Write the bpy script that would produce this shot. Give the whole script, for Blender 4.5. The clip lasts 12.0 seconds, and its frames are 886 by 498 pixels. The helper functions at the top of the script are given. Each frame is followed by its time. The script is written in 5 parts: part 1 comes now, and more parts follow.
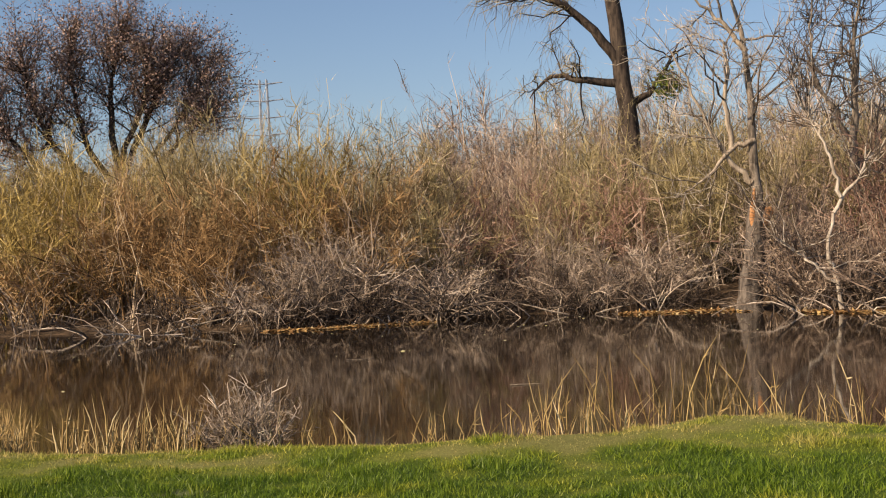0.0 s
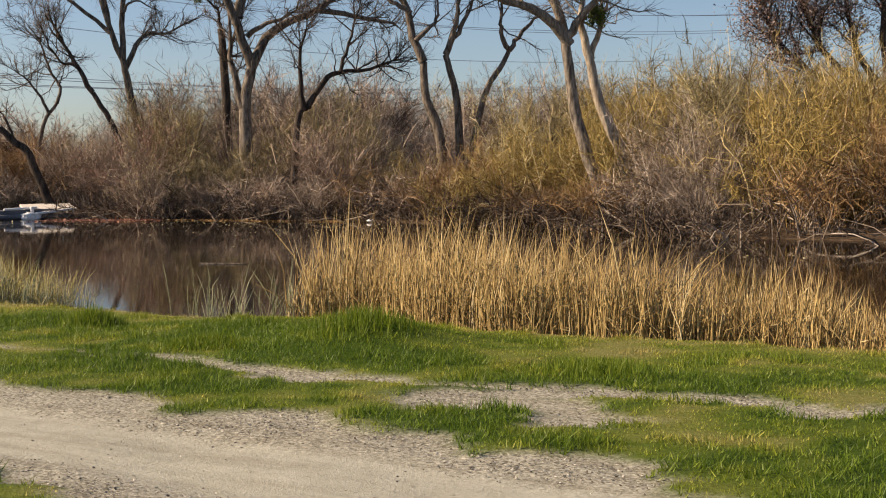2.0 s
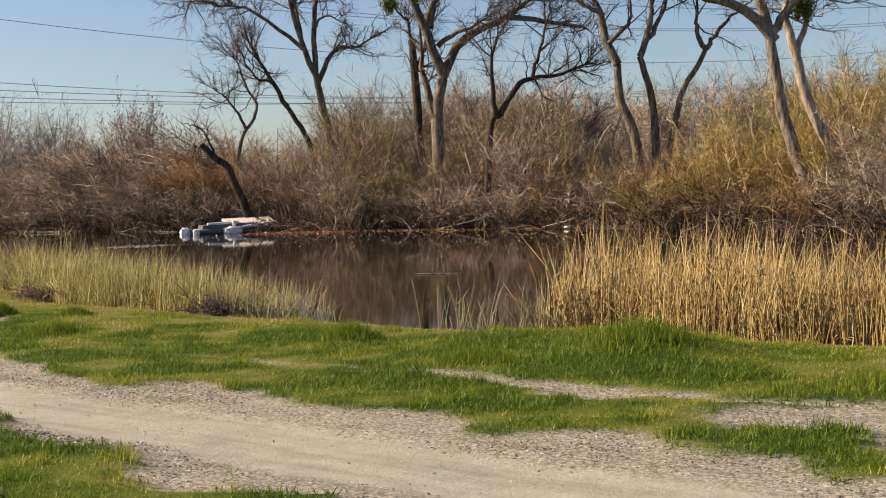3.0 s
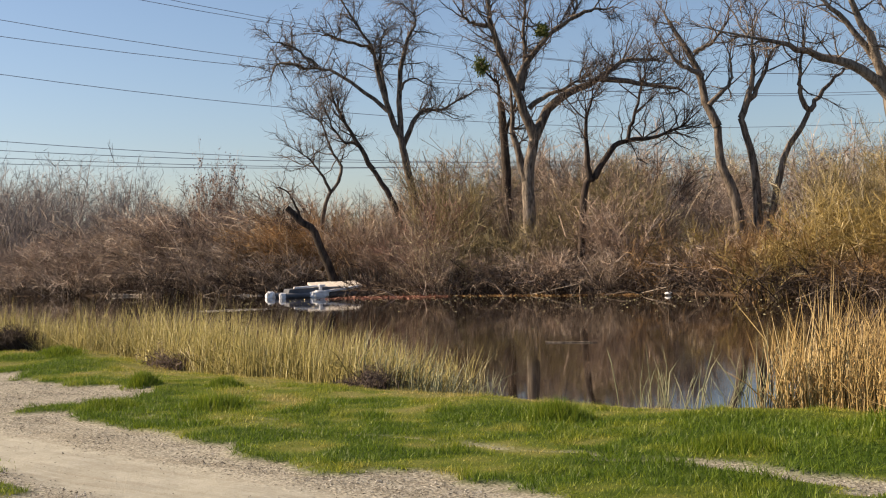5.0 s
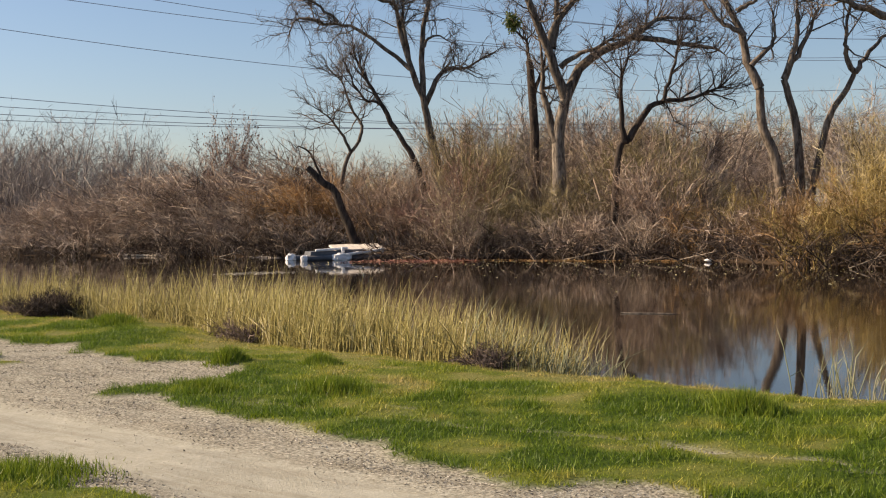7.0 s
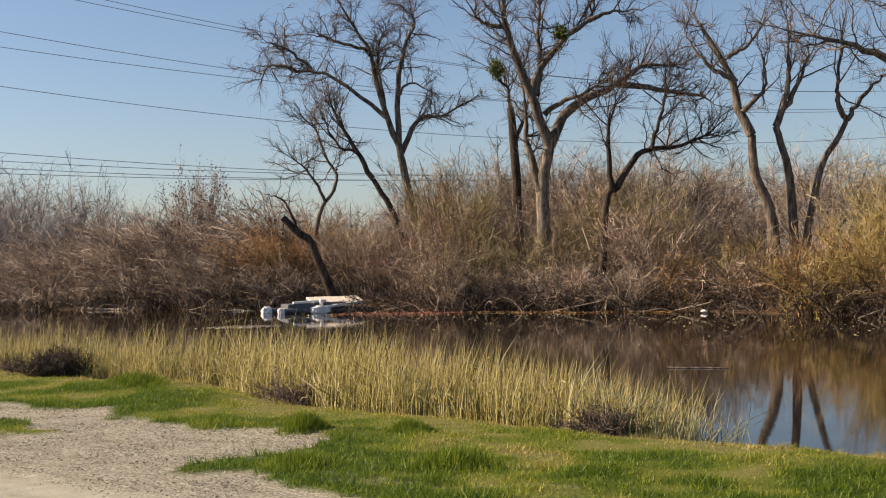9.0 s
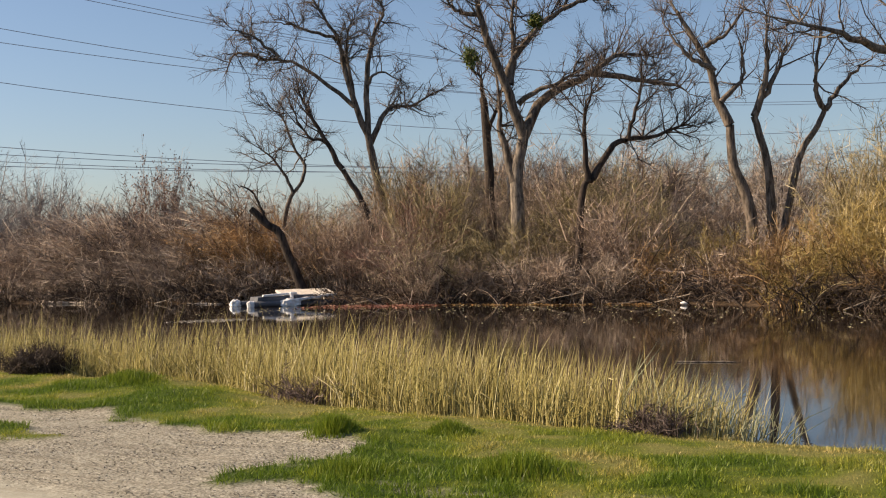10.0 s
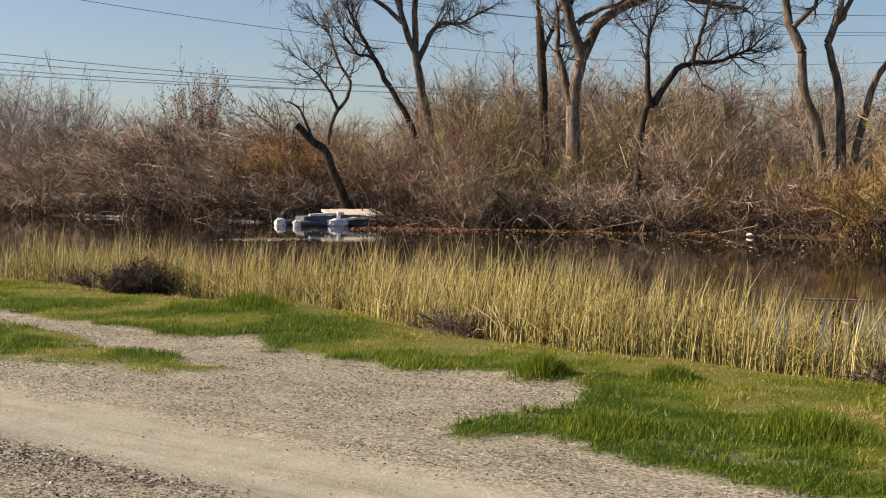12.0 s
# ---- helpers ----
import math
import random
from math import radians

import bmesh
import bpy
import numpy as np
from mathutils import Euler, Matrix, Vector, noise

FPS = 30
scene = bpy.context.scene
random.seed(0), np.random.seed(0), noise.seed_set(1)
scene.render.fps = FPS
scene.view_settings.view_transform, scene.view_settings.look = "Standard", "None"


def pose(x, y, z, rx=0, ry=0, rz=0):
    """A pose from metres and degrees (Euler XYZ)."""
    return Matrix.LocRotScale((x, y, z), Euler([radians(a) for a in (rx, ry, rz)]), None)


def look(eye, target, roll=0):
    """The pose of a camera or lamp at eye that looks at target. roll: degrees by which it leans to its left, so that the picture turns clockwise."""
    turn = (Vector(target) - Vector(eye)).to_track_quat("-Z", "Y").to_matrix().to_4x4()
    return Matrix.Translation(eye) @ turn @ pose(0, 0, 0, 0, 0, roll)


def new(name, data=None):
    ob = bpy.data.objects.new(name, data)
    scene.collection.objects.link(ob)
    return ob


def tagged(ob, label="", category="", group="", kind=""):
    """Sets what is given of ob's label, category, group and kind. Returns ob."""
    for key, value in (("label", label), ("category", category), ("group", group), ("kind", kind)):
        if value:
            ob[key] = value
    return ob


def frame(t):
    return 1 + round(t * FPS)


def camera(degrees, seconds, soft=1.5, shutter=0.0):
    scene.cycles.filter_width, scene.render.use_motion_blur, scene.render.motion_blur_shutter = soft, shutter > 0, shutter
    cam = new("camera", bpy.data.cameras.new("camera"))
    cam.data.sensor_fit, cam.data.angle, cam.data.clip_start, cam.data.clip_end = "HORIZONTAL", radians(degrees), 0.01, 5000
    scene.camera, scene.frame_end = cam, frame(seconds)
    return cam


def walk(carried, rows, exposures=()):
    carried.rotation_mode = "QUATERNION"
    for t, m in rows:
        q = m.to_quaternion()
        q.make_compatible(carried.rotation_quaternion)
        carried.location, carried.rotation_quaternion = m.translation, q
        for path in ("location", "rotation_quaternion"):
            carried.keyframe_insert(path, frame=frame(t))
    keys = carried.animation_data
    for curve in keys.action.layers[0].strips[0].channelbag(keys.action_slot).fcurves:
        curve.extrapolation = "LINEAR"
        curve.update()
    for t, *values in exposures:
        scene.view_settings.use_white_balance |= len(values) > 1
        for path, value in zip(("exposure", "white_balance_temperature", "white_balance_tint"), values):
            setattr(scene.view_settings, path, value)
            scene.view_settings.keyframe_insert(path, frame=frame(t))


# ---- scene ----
cam = camera(38.1, 12.0, 1.1)
METRES, EYE, TILT, LEAN, TURN = 13.043, 1.5, 0.0, 0.0, 0.0
ROWS = [
    (0.0, 0.0, 0.0, 0.0, 0.0, 0.09, 2.66),
    (0.5, -0.0427, -0.0256, 0.0034, 13.66, -0.34, 3.34),
    (0.7, -0.0601, -0.024, 0.0017, 17.02, -2.48, 2.57),
    (1.0, -0.0861, -0.0216, -0.0009, 21.07, -3.52, 1.14),
    (1.2, -0.1031, -0.0207, -0.0005, 24.08, -2.91, 1.19),
    (1.5, -0.1287, -0.0194, 0.0, 28.28, -2.84, 1.1),
    (1.7, -0.1453, -0.0184, -0.0002, 29.7, -2.96, 1.11),
    (2.0, -0.1701, -0.0169, -0.0005, 30.72, -3.24, 0.32),
    (2.2, -0.1849, -0.0171, -0.0005, 31.7, -3.13, 0.26),
    (2.5, -0.2072, -0.0175, -0.0005, 34.59, -2.62, -0.08),
    (2.7, -0.2214, -0.0205, 0.0, 37.52, -2.8, 0.56),
    (3.0, -0.2428, -0.025, 0.0008, 38.49, -2.8, 1.86),
    (3.2, -0.2566, -0.0299, 0.0017, 38.46, -2.91, 1.61),
    (4.8, -0.3755, -0.0183, 0.0025, 40.9, -0.69, 1.94),
    (5.0, -0.3919, -0.0169, 0.002, 41.07, 0.17, 1.57),
    (5.5, -0.4333, -0.0117, 0.0022, 40.92, 0.86, -0.96),
    (5.8, -0.4584, -0.007, 0.0036, 40.89, 1.14, -0.75),
    (6.0, -0.4752, -0.0039, 0.0046, 40.97, 0.14, 0.18),
    (6.2, -0.4917, -0.0021, 0.0048, 41.01, -0.35, 1.12),
    (6.5, -0.5165, 0.0007, 0.0052, 40.97, -2.02, 1.08),
    (7.0, -0.5559, 0.0104, 0.0052, 40.83, -1.51, 0.96),
    (7.5, -0.5958, 0.0136, 0.0048, 40.82, -1.05, 1.0),
    (7.7, -0.6119, 0.0131, 0.0045, 40.72, -0.68, 0.85),
    (9.3, -0.753, 0.0372, 0.002, 38.14, 0.87, 1.28),
    (9.5, -0.7712, 0.0417, 0.0018, 37.98, 0.74, 1.35),
    (10.0, -0.8151, 0.0492, 0.0013, 36.37, 0.41, 1.25),
    (10.5, -0.8566, 0.0514, 0.0009, 36.18, -0.18, 0.72),
    (10.7, -0.8732, 0.0517, 0.0004, 36.25, -1.08, 0.56),
    (11.0, -0.898, 0.0522, -0.0003, 36.19, -3.09, 0.14),
    (11.5, -0.9398, 0.0606, 0.0, 35.88, -2.85, -0.23),
    (12.0, -0.98, 0.0596, -0.0004, 36.84, -3.0, -0.36),
]
walk(cam, [(t, pose(0, 0, EYE, TILT, LEAN, TURN) @ pose(METRES * x, METRES * y, METRES * z, 90 + pitch, roll, yaw)) for t, x, y, z, yaw, pitch, roll in ROWS],
     exposures=[(0.0, 0.51), (1.0, 0.44), (1.5, 0.50), (2.5, 0.60), (5.0, 0.69), (6.0, 0.68), (7.7, 0.62), (9.5, 0.60), (10.5, 0.57), (12.0, 0.54)])

# ---- light: low winter sun from the left, clear sky ----
SUN_AZ, SUN_EL = radians(237), radians(32)      # compass azimuth (clockwise from +y), elevation
SUN_DIR = Vector((math.sin(SUN_AZ) * math.cos(SUN_EL), math.cos(SUN_AZ) * math.cos(SUN_EL), math.sin(SUN_EL)))
world = bpy.data.worlds.new("sky")
scene.world = world
world.use_nodes = True
wn = world.node_tree.nodes
wl = world.node_tree.links
sky = wn.new("ShaderNodeTexSky")
sky.sky_type, sky.sun_disc = "NISHITA", False
sky.sun_elevation, sky.sun_rotation = SUN_EL, SUN_AZ
sky.air_density, sky.dust_density, sky.ozone_density = 1.0, 0.8, 3.5
wn["Background"].inputs["Strength"].default_value = 0.082
tint = wn.new("ShaderNodeMix")
tint.data_type, tint.blend_type = "RGBA", "MULTIPLY"
tint.inputs["Factor"].default_value = 1.0
tint.inputs["B"].default_value = (1.045, 0.965, 0.96, 1)
wl.new(sky.outputs["Color"], tint.inputs["A"])
wl.new(tint.outputs["Result"], wn["Background"].inputs["Color"])
sun_data = bpy.data.lights.new("sun", "SUN")
sun_data.energy, sun_data.angle, sun_data.color = 5.0, radians(0.6), (1.0, 0.78, 0.55)
sun = new("sun", sun_data)
sun.matrix_world = look(SUN_DIR * 50, (0, 0, 0))

WATER = -0.3


# ---- materials ----
def material(name, rough=0.8, spec=0.3):
    m = bpy.data.materials.new(name)
    m.use_nodes = True
    b = m.node_tree.nodes["Principled BSDF"]
    b.inputs["Roughness"].default_value = rough
    b.inputs["Specular IOR Level"].default_value = spec
    return m, m.node_tree.nodes, m.node_tree.links, b


def ramp(nodes, stops):
    r = nodes.new("ShaderNodeValToRGB")
    els = r.color_ramp.elements
    while len(els) < len(stops):
        els.new(0.5)
    for e, (p, c) in zip(els, stops):
        e.position, e.color = p, (*c, 1)
    return r


def noise_tex(nodes, links, scale, detail=4.0, rough=0.6, coord="Object", stretch=None):
    tc = nodes.new("ShaderNodeTexCoord")
    n = nodes.new("ShaderNodeTexNoise")
    n.inputs["Scale"].default_value, n.inputs["Detail"].default_value, n.inputs["Roughness"].default_value = scale, detail, rough
    if stretch:
        mp = nodes.new("ShaderNodeMapping")
        mp.inputs["Scale"].default_value = stretch
        links.new(tc.outputs[coord], mp.inputs["Vector"])
        links.new(mp.outputs["Vector"], n.inputs["Vector"])
    else:
        links.new(tc.outputs[coord], n.inputs["Vector"])
    return n


def mix(nodes, links, fac, a, b, mode="MIX"):
    m = nodes.new("ShaderNodeMix")
    m.data_type, m.blend_type = "RGBA", mode
    for sock, v in ((m.inputs["Factor"], fac), (m.inputs["A"], a), (m.inputs["B"], b)):
        if isinstance(v, (int, float)):
            sock.default_value = v
        elif isinstance(v, tuple):
            sock.default_value = (*v, 1)
        else:
            links.new(v, sock)
    return m.outputs["Result"]


def bump(nodes, links, b, height, strength, dist):
    n = nodes.new("ShaderNodeBump")
    n.inputs["Strength"].default_value, n.inputs["Distance"].default_value = strength, dist
    links.new(height, n.inputs["Height"])
    links.new(n.outputs["Normal"], b.inputs["Normal"])


def stem_material(name, stops, patch=0.25):
    """Twigs and stems: a colour for every stem, with broad patches over the thicket."""
    m, n, l, b = material(name, 0.75, 0.25)
    tone = n.new("ShaderNodeAttribute")
    tone.attribute_name = "tone"
    r = ramp(n, [(0.06 + 0.88 * f, c) for f, c in stops])
    l.new(tone.outputs["Fac"], r.inputs["Fac"])
    info = n.new("ShaderNodeObjectInfo")
    hsv = n.new("ShaderNodeHueSaturation")
    mr = n.new("ShaderNodeMapRange")
    mr.inputs["To Min"].default_value, mr.inputs["To Max"].default_value = 0.80, 1.22
    l.new(info.outputs["Random"], mr.inputs["Value"])
    l.new(mr.outputs["Result"], hsv.inputs["Value"])
    l.new(r.outputs["Color"], hsv.inputs["Color"])
    nz = noise_tex(n, l, 3.0, 3)
    dark = ramp(n, [(0.3, (0.66, 0.62, 0.58)), (0.7, (1.06, 1.03, 1.0))])
    l.new(nz.outputs["Fac"], dark.inputs["Fac"])
    l.new(mix(n, l, 1.0, hsv.outputs["Color"], dark.outputs["Color"], "MULTIPLY"), b.inputs["Base Color"])
    return m


def bark_material(name, dark, light, scale=9.0):
    m, n, l, b = material(name, 0.85, 0.2)
    nz = noise_tex(n, l, scale, 6, 0.7, stretch=(1, 1, 0.22))
    big = noise_tex(n, l, 1.3, 3)
    r = ramp(n, [(0.38, dark), (0.62, light)])
    l.new(nz.outputs["Fac"], r.inputs["Fac"])
    r2 = ramp(n, [(0.3, (0.7, 0.7, 0.7)), (0.7, (1.15, 1.12, 1.05))])
    l.new(big.outputs["Fac"], r2.inputs["Fac"])
    l.new(mix(n, l, 1.0, r.outputs["Color"], r2.outputs["Color"], "MULTIPLY"), b.inputs["Base Color"])
    bump(n, l, b, nz.outputs["Fac"], 0.8, 0.04)
    return m


def plain_material(name, colour, rough=0.6, var=0.25, scale=6.0, metal=0.0, spec=0.3):
    m, n, l, b = material(name, rough, spec)
    b.inputs["Metallic"].default_value = metal
    nz = noise_tex(n, l, scale, 6, 0.65)
    c = np.array(colour)
    r = ramp(n, [(0.3, tuple(c * (1 - var))), (0.7, tuple(np.minimum(c * (1 + var), 0.95)))])
    l.new(nz.outputs["Fac"], r.inputs["Fac"])
    l.new(r.outputs["Color"], b.inputs["Base Color"])
    bump(n, l, b, nz.outputs["Fac"], 0.25, 0.01)
    return m


M_GOLD = stem_material("golden_willow_stems", [(0.0, (0.085, 0.06, 0.026)), (0.35, (0.315, 0.24, 0.075)), (0.75, (0.54, 0.43, 0.155)), (1.0, (0.70, 0.62, 0.42))])
M_ORANGE = stem_material("orange_willow_stems", [(0.0, (0.08, 0.05, 0.026)), (0.35, (0.30, 0.19, 0.085)), (0.75, (0.50, 0.34, 0.165)), (1.0, (0.67, 0.57, 0.41))])
M_OLIVE = stem_material("olive_willow_stems", [(0.0, (0.08, 0.063, 0.037)), (0.35, (0.285, 0.238, 0.118)), (0.75, (0.485, 0.42, 0.22)), (1.0, (0.68, 0.61, 0.465))])
M_MAUVE = stem_material("mauve_brown_stems", [(0.0, (0.065, 0.049, 0.04)), (0.35, (0.275, 0.21, 0.165)), (0.75, (0.50, 0.40, 0.315)), (1.0, (0.78, 0.68, 0.56))])
# dead grey brush; also the pale colour of sun-catching stems in other bushes
M_GREY = stem_material("grey_dead_and_sunlit_stems", [(0.0, (0.08, 0.066, 0.054)), (0.4, (0.325, 0.265, 0.21)), (0.8, (0.56, 0.475, 0.39)), (1.0, (0.78, 0.70, 0.60))])
M_RED = stem_material("red_brown_stems", [(0.0, (0.075, 0.046, 0.038)), (0.4, (0.26, 0.155, 0.122)), (0.8, (0.45, 0.295, 0.23)), (1.0, (0.64, 0.52, 0.42))])
M_FAR = stem_material("distant_bare_woods", [(0.0, (0.22, 0.20, 0.19)), (0.6, (0.33, 0.30, 0.28)), (1.0, (0.42, 0.39, 0.36))])
M_REED = stem_material("straw_reeds", [(0.0, (0.07, 0.045, 0.02)), (0.3, (0.33, 0.235, 0.095)), (0.7, (0.53, 0.405, 0.18)), (1.0, (0.76, 0.66, 0.42))])
M_REEDY = stem_material("yellow_reeds", [(0.0, (0.07, 0.058, 0.024)), (0.3, (0.295, 0.262, 0.085)), (0.7, (0.49, 0.44, 0.17)), (1.0, (0.74, 0.69, 0.44))])
M_REEDGREEN = stem_material("grey_green_rushes", [(0.0, (0.14, 0.16, 0.09)), (0.5, (0.30, 0.33, 0.20)), (1.0, (0.45, 0.44, 0.30))])
def grass_material(name, stops):
    """Blades: coloured by how lush the turf is, a little different each, with light coming through."""
    m, n, l, b = material(name, 0.5, 0.35)
    at = n.new("ShaderNodeAttribute")
    at.attribute_name = "lush"
    r = ramp(n, stops)
    l.new(at.outputs["Fac"], r.inputs["Fac"])
    geo = n.new("ShaderNodeNewGeometry")
    pr = ramp(n, [(0.0, (0.5, 0.55, 0.5)), (0.5, (1.0, 1.0, 1.0)), (0.85, (1.3, 1.22, 1.2)), (1.0, (2.0, 1.7, 2.0))])
    l.new(geo.outputs["Random Per Island"], pr.inputs["Fac"])
    col = mix(n, l, 1.0, r.outputs["Color"], pr.outputs["Color"], "MULTIPLY")
    l.new(col, b.inputs["Base Color"])
    tr = n.new("ShaderNodeBsdfTranslucent")
    l.new(col, tr.inputs["Color"])
    ms = n.new("ShaderNodeMixShader")
    ms.inputs["Fac"].default_value = 0.35
    l.new(b.outputs["BSDF"], ms.inputs[1])
    l.new(tr.outputs["BSDF"], ms.inputs[2])
    l.new(ms.outputs["Shader"], n["Material Output"].inputs["Surface"])
    return m


M_GRASS = grass_material("turf_grass", [(0.0, (0.42, 0.37, 0.12)), (0.3, (0.33, 0.335, 0.055)), (0.6, (0.225, 0.275, 0.024)), (1.0, (0.125, 0.195, 0.015))])
M_BARK = bark_material("grey_brown_bark", (0.05, 0.04, 0.032), (0.26, 0.215, 0.175))
M_BARKPALE = bark_material("pale_bark", (0.20, 0.16, 0.12), (0.55, 0.47, 0.38))
M_BARKDARK = bark_material("dark_bark", (0.024, 0.019, 0.016), (0.105, 0.08, 0.064))
M_DEADWOOD = bark_material("weathered_dead_wood", (0.30, 0.25, 0.20), (0.66, 0.60, 0.52))
M_BARKMID = bark_material("grey_bark", (0.075, 0.062, 0.05), (0.37, 0.315, 0.26))
M_TWIG = stem_material("fine_dark_twigs", [(0.0, (0.05, 0.04, 0.032)), (0.5, (0.13, 0.10, 0.08)), (1.0, (0.26, 0.21, 0.17))])
# wet twigs, with the shade under the overhang put into their colour
M_WETSHADE = stem_material("wet_shaded_brush", [(0.0, (0.035, 0.026, 0.02)), (0.5, (0.085, 0.063, 0.048)), (0.85, (0.19, 0.15, 0.115)), (1.0, (0.34, 0.28, 0.22))])
M_BARKSILVER = bark_material("silvered_dead_bark", (0.035, 0.029, 0.025), (0.21, 0.18, 0.155))
M_SPLIT = bark_material("split_orange_wood", (0.30, 0.13, 0.05), (0.55, 0.30, 0.14))


# ---- mesh tools ----
def mesh_of(name, verts, faces, mats, smooth=True, tone=None):
    """A mesh from vertex and triangle or quad arrays; tone: how pale each vertex's stem is."""
    me = bpy.data.meshes.new(name)
    verts, faces = np.asarray(verts, dtype=np.float32), np.asarray(faces, dtype=np.int32)
    k = faces.shape[1]
    me.vertices.add(len(verts))
    me.vertices.foreach_set("co", verts.ravel())
    me.loops.add(faces.size)
    me.loops.foreach_set("vertex_index", faces.ravel())
    me.polygons.add(len(faces))
    me.polygons.foreach_set("loop_start", np.arange(0, faces.size, k, dtype=np.int32))
    me.polygons.foreach_set("use_smooth", np.full(len(faces), smooth))
    me.update(calc_edges=True)
    for m in (mats if isinstance(mats, (list, tuple)) else [mats]):
        me.materials.append(m)
    if tone is not None:
        me.attributes.new("tone", "FLOAT", "POINT").data.foreach_set("value", np.clip(tone, 0, 1).astype(np.float32))
    return me


def per_path(tone, verts):
    """A tone for each vertex, from one for each path."""
    return np.repeat(tone, len(verts) // len(tone))


def tubes(paths, radii, sides=3):
    """Tubes round many paths (n, k, 3) with radii (n, k): vertex and quad arrays."""
    paths, radii = np.asarray(paths, float), np.asarray(radii, float)
    n, k, _ = paths.shape
    tan = np.gradient(paths, axis=1)
    tan /= np.linalg.norm(tan, axis=2, keepdims=True) + 1e-9
    ref = np.where(np.abs(tan[:, :1, 2:3]) < 0.9, np.array([[[0.0, 0.0, 1.0]]]), np.array([[[1.0, 0.0, 0.0]]]))
    u = np.cross(tan, np.broadcast_to(ref, tan.shape))
    u /= np.linalg.norm(u, axis=2, keepdims=True) + 1e-9
    v = np.cross(tan, u)
    ang = np.arange(sides) * 2 * np.pi / sides
    ring = u[:, :, None, :] * np.cos(ang)[None, None, :, None] + v[:, :, None, :] * np.sin(ang)[None, None, :, None]
    verts = paths[:, :, None, :] + ring * radii[:, :, None, None]
    i = np.arange(n)[:, None, None] * k * sides + np.arange(k - 1)[None, :, None] * sides
    s = np.arange(sides)[None, None, :]
    s2 = (s + 1) % sides
    quads = np.stack([i + s, i + s2, i + sides + s2, i + sides + s], axis=-1).reshape(-1, 4)
    return verts.reshape(-1, 3), quads


def spikes(paths, radii, sides=3):
    """Tubes that end in a point: vertex and triangle arrays."""
    paths, radii = np.asarray(paths, float), np.asarray(radii, float)
    n, k, _ = paths.shape
    v, _ = tubes(paths, radii, sides)
    v = v.reshape(n, k, sides, 3)[:, :-1].reshape(n, -1, 3)
    v = np.concatenate([v, paths[:, -1:]], 1)
    per = (k - 1) * sides + 1
    s = np.arange(sides)
    s2 = (s + 1) % sides
    tri = []
    for j in range(k - 2):
        tri += [np.stack([j * sides + s, j * sides + s2, (j + 1) * sides + s2], -1), np.stack([j * sides + s, (j + 1) * sides + s2, (j + 1) * sides + s], -1)]
    j = k - 2
    tri.append(np.stack([j * sides + s, j * sides + s2, np.full(sides, per - 1)], -1))
    tri = np.concatenate(tri)
    return v.reshape(-1, 3), (np.arange(n)[:, None, None] * per + tri[None]).reshape(-1, 3)


def slivers(paths, radii, rng):
    """The thinnest twigs: one pointed triangle each."""
    o, e = paths[:, 0], paths[:, -1]
    d = e - o
    s = np.cross(d, rng.normal(0, 1, d.shape))
    s = s / (np.linalg.norm(s, axis=1, keepdims=True) + 1e-9) * radii[:, :1] * 1.15
    return np.stack([o - s, o + s, e], 1).reshape(-1, 3), np.arange(len(o) * 3).reshape(-1, 3)


def ribbons(paths, radii, rng):
    """Bent twigs: three triangles each, tapering to a point."""
    d = paths[:, -1] - paths[:, 0]
    s = np.cross(d, rng.normal(0, 1, d.shape))
    s = s / (np.linalg.norm(s, axis=1, keepdims=True) + 1e-9) * 0.95
    v = np.stack([paths[:, 0] - s * radii[:, :1], paths[:, 0] + s * radii[:, :1], paths[:, 1] + s * radii[:, 1:2], paths[:, 1] - s * radii[:, 1:2], paths[:, 2]], 1)
    tri = np.array([[0, 1, 2], [0, 2, 3], [3, 2, 4]])
    return v.reshape(-1, 3), (np.arange(len(v))[:, None, None] * 5 + tri[None]).reshape(-1, 3)


def join(*chunks):
    vs, fs, off = [], [], 0
    for v, f in chunks:
        vs.append(v)
        fs.append(f + off)
        off += len(v)
    return np.concatenate(vs), np.concatenate(fs)


def thing(name, place, label, category, group="", kind="", turn=0.0, scale=1.0):
    ob = new(name)
    ob.empty_display_size = 0.1
    ob.matrix_world = Matrix.LocRotScale(place, Euler((0, 0, turn)), (scale,) * 3 if isinstance(scale, (int, float)) else scale)
    return tagged(ob, label, category, group, kind)


def child(name, me, parent, label=""):
    ob = new(name, me)
    ob.parent = parent
    if label:
        ob["label"] = label
    return ob


def part(name, bm, mat, parent, label=""):
    me = bpy.data.meshes.new(name)
    bm.to_mesh(me)
    bm.free()
    me.materials.append(mat)
    return child(name, me, parent, label)


def curve_points(pts, count, rng, wiggle=0.0):
    """A smooth line (Catmull-Rom) through control points, resampled, with a little wander."""
    p = np.array(pts, float)
    ext = np.vstack([2 * p[0] - p[1], p, 2 * p[-1] - p[-2]])
    seg = np.linspace(0, len(p) - 1 - 1e-6, count)
    i = seg.astype(int)
    t = (seg - i)[:, None]
    a, b, c, d = ext[i], ext[i + 1], ext[i + 2], ext[i + 3]
    out = 0.5 * (2 * b + (c - a) * t + (2 * a - 5 * b + 4 * c - d) * t ** 2 + (3 * b - a - 3 * c + d) * t ** 3)
    w = rng.normal(0, wiggle, out.shape)
    w[0] = 0
    return out + w


